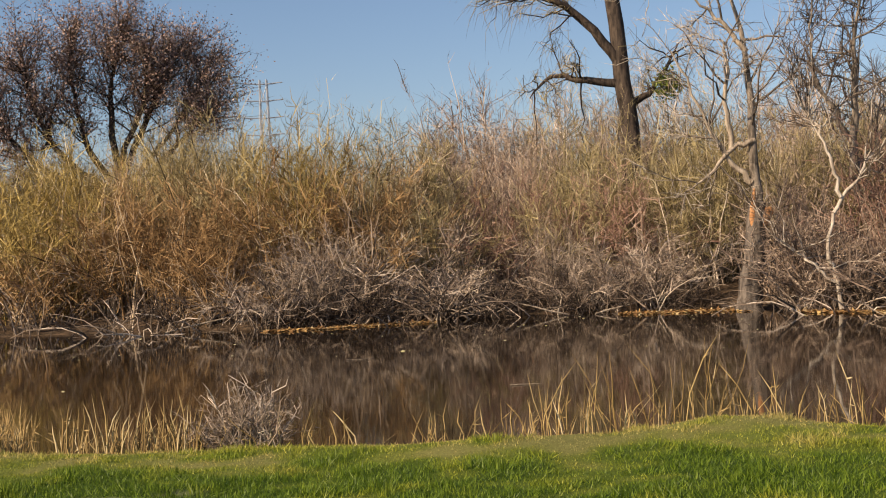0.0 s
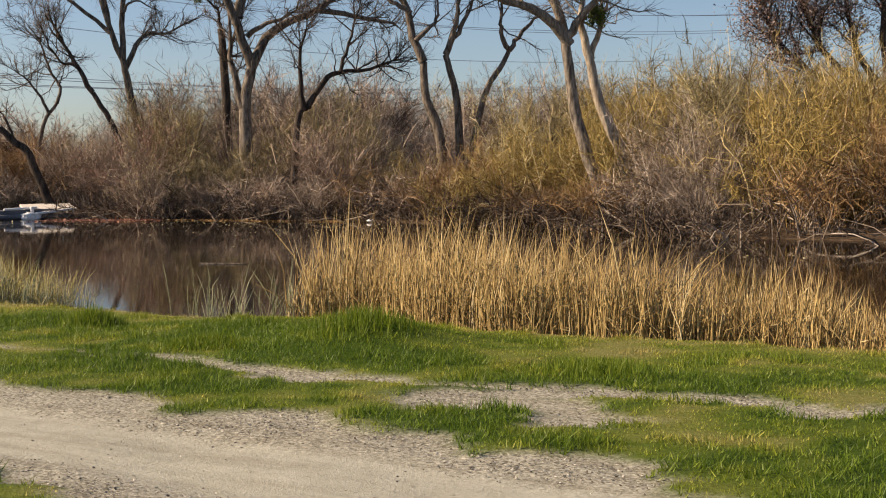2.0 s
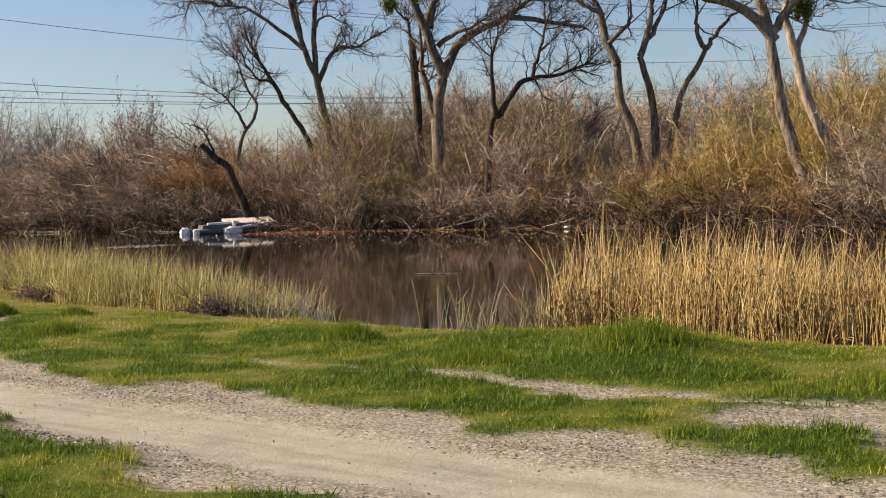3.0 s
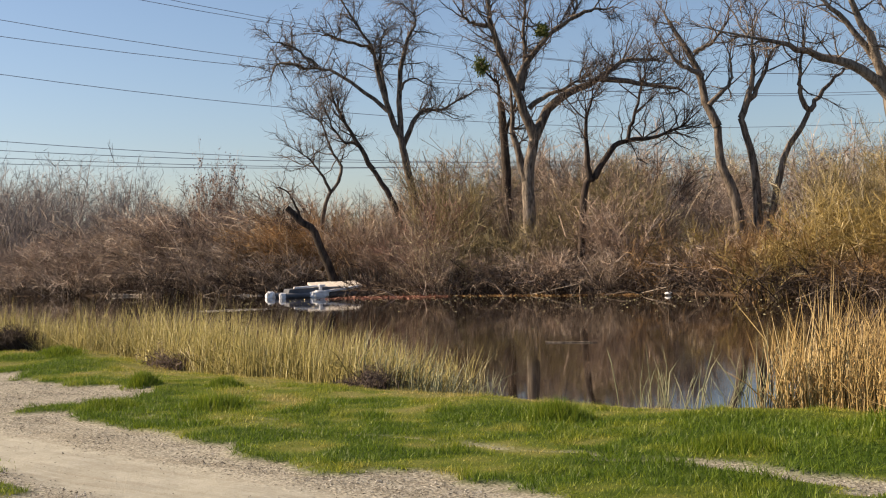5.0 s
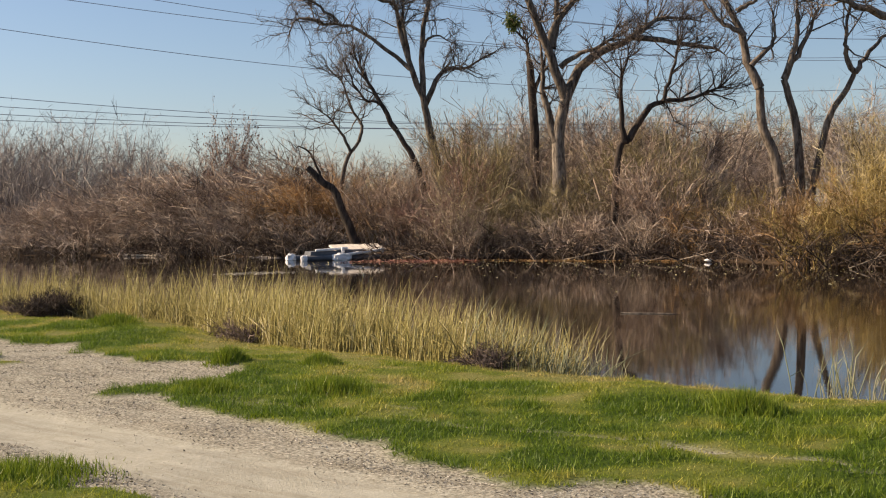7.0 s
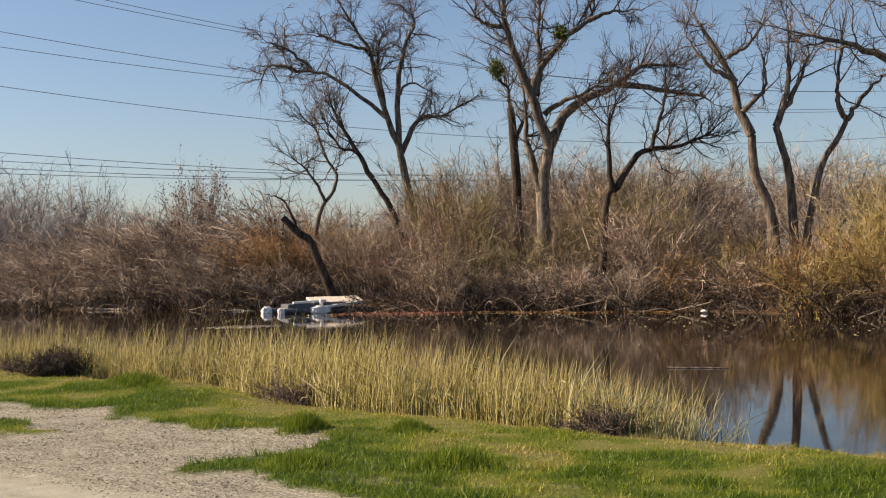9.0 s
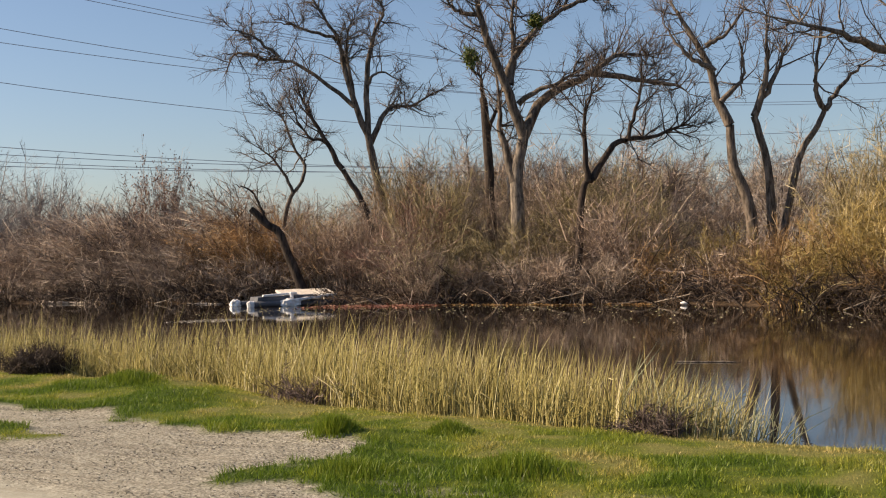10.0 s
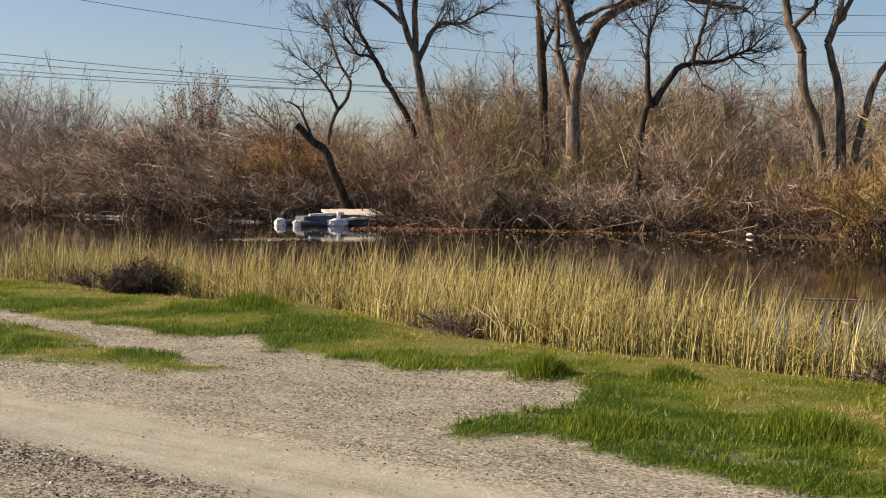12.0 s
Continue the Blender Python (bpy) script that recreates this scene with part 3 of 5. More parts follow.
i = 0
for row, kind, back, step, jitter, grow in ((0, SKIRT, 0.1, 1.9, 0.35, 1.0), (0, LOW, 0.9, 1.9, 0.5, 1.0), (1, MID, 2.6, 1.9, 0.7, 1.0), (2, TALL, 5.2, 1.9, 1.0, 1.0), (2, CROWN, 8.5, 2.4, 1.5, 1.0), (2, CROWN, 12, 3.0, 1.5, 1.26), (2, CROWN, 17, 3.2, 2.0, 1.5)):
    x = 15.0
    while x > (-92 if back < 6 else -78 if back < 10 else -54):
        xx = x + rng.uniform(-0.5, 0.5)
        y = float(shore(np.array([xx]))[0]) + back + rng.uniform(-jitter, jitter)
        s = (top_scale(xx) if row == 2 or xx < -64 else max(top_scale(xx), 0.94)) * (rng.uniform(0.74, 1.15) if row < 2 or xx < -27 else rng.uniform(0.88, 1.1)) * grow
        if kind is CROWN and xx > -27:
            shape = TALL
        elif kind in (TALL, CROWN) and xx < -52:
            shape, s = ARCH, s * 1.36
        elif xx < -52 and kind is MID:
            shape = ARCH
        else:
            shape = kind
        if -51 < xx < -44:
            y += 0.9
        turn = rng.uniform(-0.5, 0.5) if shape is ARCH else rng.uniform(0, 6.28)
        mat = palette(xx, row) if back < 10 else (M_GREY, M_OLIVE, M_MAUVE)[i % 3]
        if row == 1 and (-33 < xx < -25.6 or -41.5 < xx < -36.5):
            s *= 0.66 if xx > -35 else 0.86
        # lowest brush takes the dark colour: wet wood plus painted shade at the waterline
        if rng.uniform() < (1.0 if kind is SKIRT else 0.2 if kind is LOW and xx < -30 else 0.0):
            mat = M_WETSHADE
        lean = rng.uniform(-0.15, 0.05) if xx < -52 else rng.uniform(-0.08, 0.08)
        thin = rng.uniform() < (0.38 if kind is SKIRT else 0.14 if kind is LOW else 0.0) and xx < 2
        if not thin and (back < 10 or xx < -38 or xx > 0.5) and not (back > 4 and -33 < xx < -25.6) and not (-50.5 < xx < -44.5 and back < 1.6) and not (5.9 < xx < 8.7 and back < 0.5) and not (6.6 < xx < 8.4 and back < 1.6):
            # every third bush: sunlight on the stems put into a paler stem colour
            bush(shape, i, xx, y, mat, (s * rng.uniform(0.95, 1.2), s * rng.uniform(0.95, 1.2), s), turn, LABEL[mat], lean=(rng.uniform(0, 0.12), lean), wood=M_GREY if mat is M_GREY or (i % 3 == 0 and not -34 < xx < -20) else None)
        i += 1
        x -= step * (1.0 if x > -55 else 1.3)


for k, (x, sz) in enumerate([(-16.6, 0.74), (-15.2, 0.66), (-3.4, 0.6), (3.0, 0.62)]):
    bush(MID, k, x, float(shore(np.array([x]))[0]) + 0.9, M_GREY, (sz * 0.95, sz * 0.95, sz), k * 2.1, "pale grey dead bush hanging over the waterline")


# ---- trees ----
def bare_tree(name, place, across, trunk, limbs, mat, label, seed, r_trunk=0.25, twig_mat=None, branches=20, twigs=18, blen=2.7, droop=0.0, depth=0.35, limb_r=0.5, category="bare tree", reach=1.0):
    """A leafless tree. trunk and limbs are lines of (sideways, height) points in metres; across is the level direction of sideways."""
    rng = np.random.default_rng(seed)
    ax = np.array([across[0], across[1], 0.0])
    ax /= np.linalg.norm(ax)
    dp = np.array([-ax[1], ax[0], 0.0])
    up = np.array([0, 0, 1.0])
    z0 = float(height(np.array([place[0]]), np.array([place[1]]))[0])
    ob = thing(name, (place[0], place[1], z0 - 0.1), label, category, "trees of the far bank")

    def lay(points, side):
        w = np.linspace(0, 1, len(points)) ** 1.3 * side
        return np.array([ax * u * reach + up * (1.5 + (z - 1.5) * reach - z0) + dp * d for (u, z), d in zip(points, w)])
    lines = []
    tl = curve_points(lay(trunk, 0.0), 12, rng, 0.015)
    tr = np.linspace(r_trunk * 1.12, r_trunk * 0.72, 12)
    tr[0] *= 1.25
    child("trunk", mesh_of("trunk", *tubes(tl[None], tr[None], 9), mat), ob)
    for limb in limbs:
        length = sum(math.dist(a, b) for a, b in zip(limb, limb[1:]))
        side = rng.uniform(-depth, depth) * length
        pts = curve_points(lay(limb, side), 14, rng, 0.03)
        near_trunk = np.linalg.norm(tl - pts[0], axis=1).min() < 0.5
        r0 = r_trunk * (limb_r if near_trunk else limb_r * 0.7) * min(1.2, 0.6 + length / 10)
        rr = r0 * np.linspace(1, 0.0, 14) ** 0.85 + 0.012
        child("limb", mesh_of("limb", *tubes(pts[None], rr[None], 7), mat), ob)
        lines.append((pts, rr, length))
    bp, br = [], []
    for pts, rr, length in lines:
        for _ in range(max(3, int(branches * length / 4))):
            f = rng.uniform(0.22, 1.0) ** 0.75 * 12.99
            j = int(f)
            o = pts[j] + (pts[j + 1] - pts[j]) * (f - j)
            d = pts[j + 1] - pts[j]
            d = d / (np.linalg.norm(d) + 1e-9) * 0.55 + rng.normal(0, 0.65, 3) + up * 0.25
            d /= np.linalg.norm(d)
            ln = blen * rng.uniform(0.35, 1.0) * (1.15 - 0.5 * f / 13)
            s = np.linspace(0, 1, 6)[:, None]
            line = o + d * ln * s + rng.normal(0, 0.07, (6, 3)) * ln * s + up * (0.25 - droop) * ln * s ** 2
            bp.append(line)
            br.append(np.linspace(min(0.035, rr[j] * 0.6), 0.009, 6))
    bp, br = np.array(bp), np.array(br)
    child("branchwork", mesh_of("branchwork", *spikes(bp, br, 4), mat), ob)["kind"] = "stuff"
    m = len(bp) * twigs
    which = rng.integers(0, len(bp), m)
    f = rng.uniform(0.15, 1.0, m) * 4.99
    j = f.astype(int)
    o = bp[which, j] + (bp[which, j + 1] - bp[which, j]) * (f - j)[:, None]
    d = bp[which, j + 1] - bp[which, j]
    d = d / (np.linalg.norm(d, axis=1, keepdims=True) + 1e-9) * 0.8 + rng.normal(0, 0.55, (m, 3)) + up * 0.12
    d /= np.linalg.norm(d, axis=1, keepdims=True)
    ln = rng.uniform(0.25, 0.95, (m, 1)) * blen * 0.42
    bend = rng.normal(0, 0.12, (m, 3)) * ln
    q = np.stack([o, o + d * ln * 0.5 + bend, o + d * ln - up * droop * ln], 1)
    v, f = spikes(q, np.broadcast_to([0.0095, 0.0075, 0.003], (m, 3)))
    child("twig_spray", mesh_of("twig_spray", v, f, twig_mat or M_TWIG, tone=per_path(rng.uniform(0, 1, m), v)), ob)["kind"] = "stuff"
    return ob


SW = (0.755, 0.655)
large = bare_tree("bare_tree", (-39.55, 45.2), SW, [(0.0, 0.3), (0.0, 2.7), (0.0, 4.7), (0.3, 6.5)],
          [[(-0.1, 4.6), (-0.3, 5.4), (-0.6, 6.7), (-0.6, 7.8), (-0.8, 9.4)],
           [(0.3, 6.4), (-0.4, 8.3), (-1.3, 10.7), (-1.6, 12.2), (-1.8, 14.5)],
           [(-0.4, 8.2), (-0.2, 9.2), (0.3, 10.0), (1.2, 11.0), (2.0, 11.5), (2.3, 12.1), (2.0, 13.6)],
           [(2.0, 11.5), (2.8, 11.8), (3.9, 11.9)],
           [(0.3, 6.4), (1.0, 7.7), (2.1, 8.5), (3.1, 8.9), (4.2, 9.7), (5.2, 9.9), (6.6, 9.7)],
           [(3.1, 8.9), (4.9, 8.6), (6.3, 8.3), (6.8, 7.9)],
           [(0.1, 7.7), (0.8, 8.2), (1.9, 8.6), (2.6, 9.6)],
           [(-1.4, 11.3), (-2.3, 11.4), (-3.0, 12.2)],
           [(-0.2, 8.5), (0.0, 9.8), (0.0, 11.4), (0.2, 13.5)]],
          M_BARKMID, "large bare spreading tree with grey-brown bark and twisting limbs", 11, 0.31, limb_r=0.62, reach=1.035)
for c in large.children:
    if c.name.startswith(("limb", "branchwork")):
        c.data.materials[0] = M_BARK
bare_tree("bare_tree", (-42.0, 46.8), SW, [(0.1, 0.4), (0.0, 4.0), (-0.1, 7.0), (-0.2, 8.3)], [[(-0.2, 8.2), (-0.4, 9.1), (-1.2, 10.0)], [(-0.1, 6.8), (0.4, 8.0), (0.6, 9.5)]],
          M_BARKDARK, "dark slender bare trunk behind the large tree", 12, 0.22, reach=1.04)
bare_tree("bare_tree", (-36.0, 44.4), SW, [(-0.3, 0.4), (0.0, 4.0), (0.4, 4.5)],
          [[(0.4, 4.5), (1.2, 5.7), (1.8, 6.0), (3.1, 6.2), (4.2, 6.6), (5.1, 6.6)], [(0.2, 4.4), (0.1, 6.5), (0.5, 8.3)], [(1.8, 6.0), (2.3, 7.6), (2.7, 9.1)]],
          M_BARKDARK, "low bare tree with one long arching dark limb", 13, 0.15, limb_r=0.8, reach=1.03)
bare_tree("bare_tree", (-49.5, 48.6), SW, [(0.3, 0.4), (0.0, 4.1), (-0.4, 6.3), (-0.6, 7.4)],
          [[(-0.6, 7.3), (-0.6, 10.2), (-0.2, 12.2), (0.3, 13.3), (-0.4, 14.3)], [(-0.6, 7.4), (-1.2, 9.0), (-1.7, 10.9), (-1.9, 11.8), (-2.9, 13.5), (-3.9, 15.0)],
           [(-1.2, 8.7), (-2.1, 9.5), (-3.7, 10.7), (-4.7, 11.0), (-5.7, 11.1), (-6.0, 12.2)], [(-0.52, 6.9), (0.1, 8.2), (0.6, 8.7), (1.8, 8.9), (3.5, 10.0)],
           [(-0.6, 9.7), (0.0, 10.3), (1.2, 9.8)], [(-1.9, 11.8), (-3.7, 12.4), (-4.8, 12.7)], [(-5.6, 11.1), (-6.6, 11.2), (-7.2, 10.2)], [(-4.6, 11.0), (-5.9, 12.0), (-6.9, 12.2)], [(-1.2, 8.9), (-1.5, 11.4), (-1.1, 13.0)]],
          M_BARK, "tall bare tree with a long limb sweeping out over the brush", 14, 0.22, droop=0.3, limb_r=0.58, reach=1.04)
bare_tree("bare_tree", (-48.1, 45.7), SW, [(0.6, 0.4), (0.0, 3.7), (-1.0, 5.6)], [[(-1.0, 5.6), (-1.8, 7.0), (-2.5, 8.3), (-3.0, 9.6)], [(-1.6, 6.7), (-2.6, 7.2), (-3.3, 8.6)]],
          M_BARKDARK, "thin dark bare trunk leaning over", 15, 0.16, limb_r=0.75, reach=1.04)
bare_tree("bare_tree", (-52.2, 44.8), SW, [(-0.6, 0.4), (0.0, 4.0), (0.7, 5.2)], [[(0.7, 5.2), (0.8, 6.0), (0.2, 7.2), (-0.1, 8.2), (-0.7, 8.7)], [(0.3, 4.7), (-0.4, 6.1), (-1.5, 6.9)], [(0.8, 6.0), (1.1, 7.0)]],
          M_BARK, "small crooked bare tree", 16, 0.11, limb_r=0.75, reach=1.04)
bare_tree("broken_snag", (-48.7, 42.1), SW, [(0.0, 0.2), (-0.38, 1.3), (-0.72, 2.0), (-1.05, 2.9), (-1.6, 3.3), (-2.2, 3.9)], [[(-1.5, 3.3), (-2.1, 4.6), (-2.9, 4.9)]],
          M_BARKDARK, "leaning broken dark snag above the boat", 17, 0.20, limb_r=0.35, branches=4, twigs=4, category="dead tree", reach=1.02)
bare_tree("bare_tree", (-29.7, 45.7), SW, [(0.3, 0.4), (0.0, 3.3), (-0.5, 4.7), (-0.6, 6.1)],
          [[(-0.6, 6.1), (-0.9, 6.9), (-1.2, 8.2), (-1.8, 9.6), (-2.2, 10.3), (-2.4, 10.9)], [(-1.4, 8.9), (-0.8, 9.2), (0.0, 10.2)], [(-0.9, 6.9), (0.0, 7.9), (0.0, 9.3)], [(-1.1, 8.0), (-2.2, 8.8), (-2.8, 9.9)]],
          M_BARK, "bare tree with a pale broken top", 18, 0.21, M_TWIG, branches=11, limb_r=0.8, reach=1.05)
bare_tree("bare_tree", (-29.4, 46.0), SW, [(0.5, 0.4), (0.4, 3.9), (0.2, 5.3), (-0.1, 6.4)], [[(-0.1, 6.4), (0.3, 7.7), (0.4, 8.8), (0.3, 10.4)], [(0.0, 6.6), (0.8, 8.0), (1.3, 9.4)]],
          M_BARK, "upright slim bare tree", 19, 0.17, branches=11, limb_r=0.8, reach=1.05)
bare_tree("bare_tree", (-29.7, 45.7), SW, [(0.9, 0.4), (1.8, 4.6), (2.5, 5.9), (2.9, 6.6)], [[(2.9, 6.6), (3.5, 7.4), (4.3, 8.1), (5.0, 8.6)], [(2.9, 6.6), (2.5, 7.3), (2.5, 8.0), (2.6, 9.1), (2.5, 10.3)]],
          M_BARK, "leaning forked bare tree", 20, 0.13, branches=10, limb_r=0.85, reach=1.05)
SE = (0.88, 0.475)
bare_tree("bare_tree", (-20.0, 39.9), SE, [(0.4, 0.0), (0.0, 1.4), (-0.6, 3.2), (-0.9, 4.9), (-1.1, 6.4)],
          [[(-1.1, 6.3), (-1.5, 7.8), (-2.2, 9.4), (-2.3, 11.4)], [(-0.9, 6.0), (-1.9, 7.0), (-3.3, 7.5), (-4.4, 7.8), (-6.4, 8.3)], [(-1.0, 6.3), (-0.3, 7.2), (0.4, 7.9), (1.2, 9.2)], [(-1.3, 7.2), (-2.6, 8.9), (-4.2, 10.2)]],
          M_BARKMID, "tall bare double-trunked tree leaning over the bank", 21, 0.22, branches=10, limb_r=0.72)
bare_tree("bare_tree", (-20.0, 40.4), SE, [(1.3, 0.1), (0.6, 2.4), (-0.1, 4.1), (-0.5, 5.7)], [[(-0.5, 5.7), (-0.8, 6.8), (-0.6, 8.2), (-0.9, 10.4)], [(-0.4, 5.6), (0.0, 6.9), (0.2, 7.6)]],
          M_BARKPALE, "pale leaning bare trunk beside the double-trunked tree", 22, 0.21, M_TWIG, limb_r=0.65)
dead = bare_tree("dead_tree", (7.45, 31.4), (1, 0), [(0.0, -0.4), (0.05, 0.4), (0.2, 1.2), (0.3, 2.5)],
          [[(0.3, 2.4), (0.3, 3.3), (0.3, 4.7), (0.2, 6.2), (0.0, 7.7), (-0.1, 9.0)], [(0.2, 3.0), (-0.3, 3.6), (-1.0, 4.9), (-1.7, 6.5)], [(-0.3, 3.9), (-0.4, 4.9), (-0.4, 6.4), (-0.5, 6.8)], [(0.2, 6.4), (-0.5, 7.3), (-1.3, 8.0)],
           [(0.3, 4.1), (-0.3, 3.9), (-0.9, 3.3), (-1.6, 2.8)]],
          M_BARK, "dead tree with a split pale trunk standing at the water", 23, 0.30, M_DEADWOOD, limb_r=0.36, depth=0.12, branches=9, category="dead tree", reach=0.945)
for c in dead.children:
    if c.name.startswith("limb"):
        c.data.materials[0] = M_BARKPALE
    if c.name.startswith("trunk"):
        c.data.materials[0] = M_BARKSILVER
next(c for c in dead.children if c.name.startswith("limb")).data.materials[0] = M_BARKMID
stub = np.array([[0.28, 0.0, 2.35], [0.40, -0.06, 2.55], [0.56, -0.10, 2.78], [0.60, -0.11, 2.84]])
child("broken_stub", mesh_of("broken_stub", *tubes(stub[None], np.array([[0.20, 0.16, 0.12, 0.02]]), 9), M_SPLIT), dead, "torn orange-brown broken stub")
scar = np.array([[0.10, -0.10, 2.2], [0.12, -0.16, 2.6], [0.16, -0.14, 3.0], [0.22, -0.06, 3.3]])
child("split_scar", mesh_of("split_scar", *tubes(scar[None], np.array([[0.03, 0.08, 0.07, 0.02]]), 8), M_SPLIT), dead, "long orange split in the trunk")
bare_tree("pale_sapling", (9.2, 29.8), (1, 0), [(0.0, -0.3), (-0.15, 0.7), (-0.3, 1.1), (-0.1, 2.1)], [[(-0.1, 2.1), (0.7, 3.2), (1.1, 3.7)], [(0.1, 2.5), (-0.1, 3.4), (-0.4, 4.2), (-0.9, 5.0)], [(0.0, 0.2), (-0.7, 0.9), (-1.5, 1.5)]],
          M_DEADWOOD, "bent white-barked sapling at the waterline", 24, 0.05, limb_r=0.95, depth=0.1, reach=0.93)
bare_tree("bare_tree", (11.0, 33.2), (1, 0), [(0.2, 0.0), (0.0, 1.8), (-0.3, 3.0)], [[(-0.3, 3.0), (-0.3, 4.5), (-0.3, 6.2), (-0.1, 8.0)], [(-0.3, 3.0), (0.6, 4.2), (1.4, 5.6)], [(-0.3, 4.0), (-1.2, 5.6), (-1.4, 7.4)]],
          M_BARKMID, "pale slim bare tree behind the dead tree", 25, 0.12, limb_r=0.85)
bare_tree("bare_tree", (6.3, 42.0), (1, 0), [(0.2, 0.4), (0.0, 4.1), (0.0, 5.6), (-0.2, 7.4), (-0.35, 9.5), (-0.5, 11.0)],
          [[(-0.5, 10.8), (-0.7, 12.2), (-0.6, 13.5)], [(-0.2, 6.8), (-1.4, 7.0), (-2.4, 7.2), (-3.2, 6.6)], [(-0.2, 7.4), (-1.5, 9.0), (-2.8, 9.8), (-4.5, 10.2)], [(0.0, 6.0), (0.9, 6.7), (1.8, 8.2)]],
          M_BARKDARK, "tall dark-barked willow with drooping fine twigs", 26, 0.31, M_OLIVE, droop=0.6, limb_r=0.5, branches=16)


# ---- leaves: mistletoe, brown-leaved tree, pale leafy bush ----
def leaf_material(name, stops):
    m, n, l, b = material(name, 0.6, 0.3)
    geo = n.new("ShaderNodeNewGeometry")
    r = ramp(n, stops)
    l.new(geo.outputs["Random Per Island"], r.inputs["Fac"])
    l.new(r.outputs["Color"], b.inputs["Base Color"])
    return m


M_MISTLE = leaf_material("mistletoe_leaves", [(0.0, (0.05, 0.08, 0.012)), (0.6, (0.13, 0.16, 0.03)), (1.0, (0.24, 0.24, 0.07))])
M_BROWNLEAF = leaf_material("withered_brown_leaves", [(0.0, (0.11, 0.07, 0.058)), (0.5, (0.30, 0.19, 0.15)), (0.85, (0.44, 0.31, 0.245)), (1.0, (0.55, 0.44, 0.35))])
M_PALELEAF = leaf_material("pale_yellow_green_leaves", [(0.0, (0.26, 0.24, 0.10)), (0.6, (0.52, 0.47, 0.24)), (1.0, (0.70, 0.64, 0.40))])
M_MATLEAF = leaf_material("floating_rust_leaves", [(0.0, (0.13, 0.07, 0.03)), (0.5, (0.34, 0.19, 0.07)), (0.85, (0.46, 0.31, 0.12)), (1.0, (0.55, 0.46, 0.28))])
M_REDMAT = leaf_material("red_water_fern", [(0.0, (0.13, 0.05, 0.035)), (0.5, (0.26, 0.115, 0.075)), (1.0, (0.40, 0.23, 0.15))])
M_CHIP = leaf_material("dry_litter", [(0.0, (0.07, 0.06, 0.045)), (0.45, (0.17, 0.15, 0.115)), (0.7, (0.31, 0.275, 0.215)), (1.0, (0.62, 0.58, 0.49))])


def leaves(rng, at, size, flat=0.0):
    """Small folded leaves (two triangles with a crease) at the given places."""
    n = len(at)
    d = rng.normal(0, 1, (n, 3))
    d[:, 2] *= 1 - flat
    d /= np.linalg.norm(d, axis=1, keepdims=True)
    e = np.cross(d, rng.normal(0, 1, (n, 3)) * (1, 1, 1 - flat) + np.array([0, 0, flat * 3]))
    e /= np.linalg.norm(e, axis=1, keepdims=True) + 1e-9
    nn = np.cross(d, e)
    ln = size * rng.uniform(0.6, 1.3, (n, 1))
    v = np.stack([at, at + d * ln * 0.5 + e * ln * 0.32 + nn * ln * 0.08, at + d * ln, at + d * ln * 0.5 - e * ln * 0.32 + nn * ln * 0.08], 1)
    base = np.arange(n)[:, None, None] * 4
    tri = np.array([[0, 1, 2], [0, 2, 3]])[None]
    return v.reshape(-1, 3), (base + tri).reshape(-1, 3)


def mistletoe(x, y, z, r, seed):
    rng = np.random.default_rng(seed)
    ob = thing("mistletoe", (x, y, z), "round green mistletoe clump hanging in a bare tree", "mistletoe", "mistletoe clumps in the trees")
    n = 60
    d = rng.normal(0, 1, (n, 3))
    d /= np.linalg.norm(d, axis=1, keepdims=True)
    tips = d * r * rng.uniform(0.6, 1.1, (n, 1)) * (1, 1, 1.15)
    paths = np.stack([tips * 0.0, tips * 0.5 + rng.normal(0, 0.1 * r, (n, 3)), tips], 1)
    child("stalkwork", mesh_of("stalkwork", *spikes(paths, np.broadcast_to([0.012, 0.009, 0.005], (n, 3))), M_BARK), ob)["kind"] = "stuff"
    at = tips[rng.integers(0, n, 1100)] * rng.uniform(0.45, 1.05, (1100, 1)) + rng.normal(0, 0.1 * r, (1100, 3))
    child("leafage", mesh_of("leafage", *leaves(rng, at, 0.09), M_MISTLE), ob)["kind"] = "stuff"
    return ob


mistletoe(-39.8, 42.4, 9.5, 0.42, 1)
mistletoe(-38.0, 44.4, 11.0, 0.35, 5)
mistletoe(-20.1, 40.1, 6.9, 0.40, 2)
mistletoe(7.6, 42.0, 6.6, 0.55, 3)

brown = bare_tree("brown_leaved_tree", (-13.0, 53.0), (0.988, 0.154), [(0.0, 0.5), (0.0, 3.0), (-0.2, 5.0)],
                  [[(-0.2, 4.9), (0.8, 7.2), (1.8, 9.4), (2.3, 10.6)], [(-0.2, 5.0), (-0.4, 7.8), (-0.2, 9.6), (0.4, 11.0)], [(-0.2, 4.6), (-1.4, 6.6), (-1.9, 9.0), (-1.8, 11.0)],
                   [(-0.2, 4.4), (-2.4, 6.2), (-3.4, 8.4), (-3.6, 10.4)], [(-0.3, 4.2), (-2.8, 5.4), (-4.4, 7.0), (-5.2, 8.8)], [(0.0, 4.4), (1.6, 6.0), (2.9, 7.2), (3.9, 8.2)], [(0.4, 5.2), (1.9, 7.0), (3.1, 8.8), (3.6, 9.8)], [(-0.2, 4.8), (0.2, 6.6), (1.0, 8.6), (1.2, 10.6)]],
                  M_BARKDARK, "spreading tree with withered reddish-brown leaves above the brush", 31, 0.26, limb_r=0.5, depth=0.3, category="tree", branches=32, twigs=17, blen=2.9)
rng = np.random.default_rng(41)
spray = [c for c in brown.children if c.name.startswith("twig_spray")][0].data
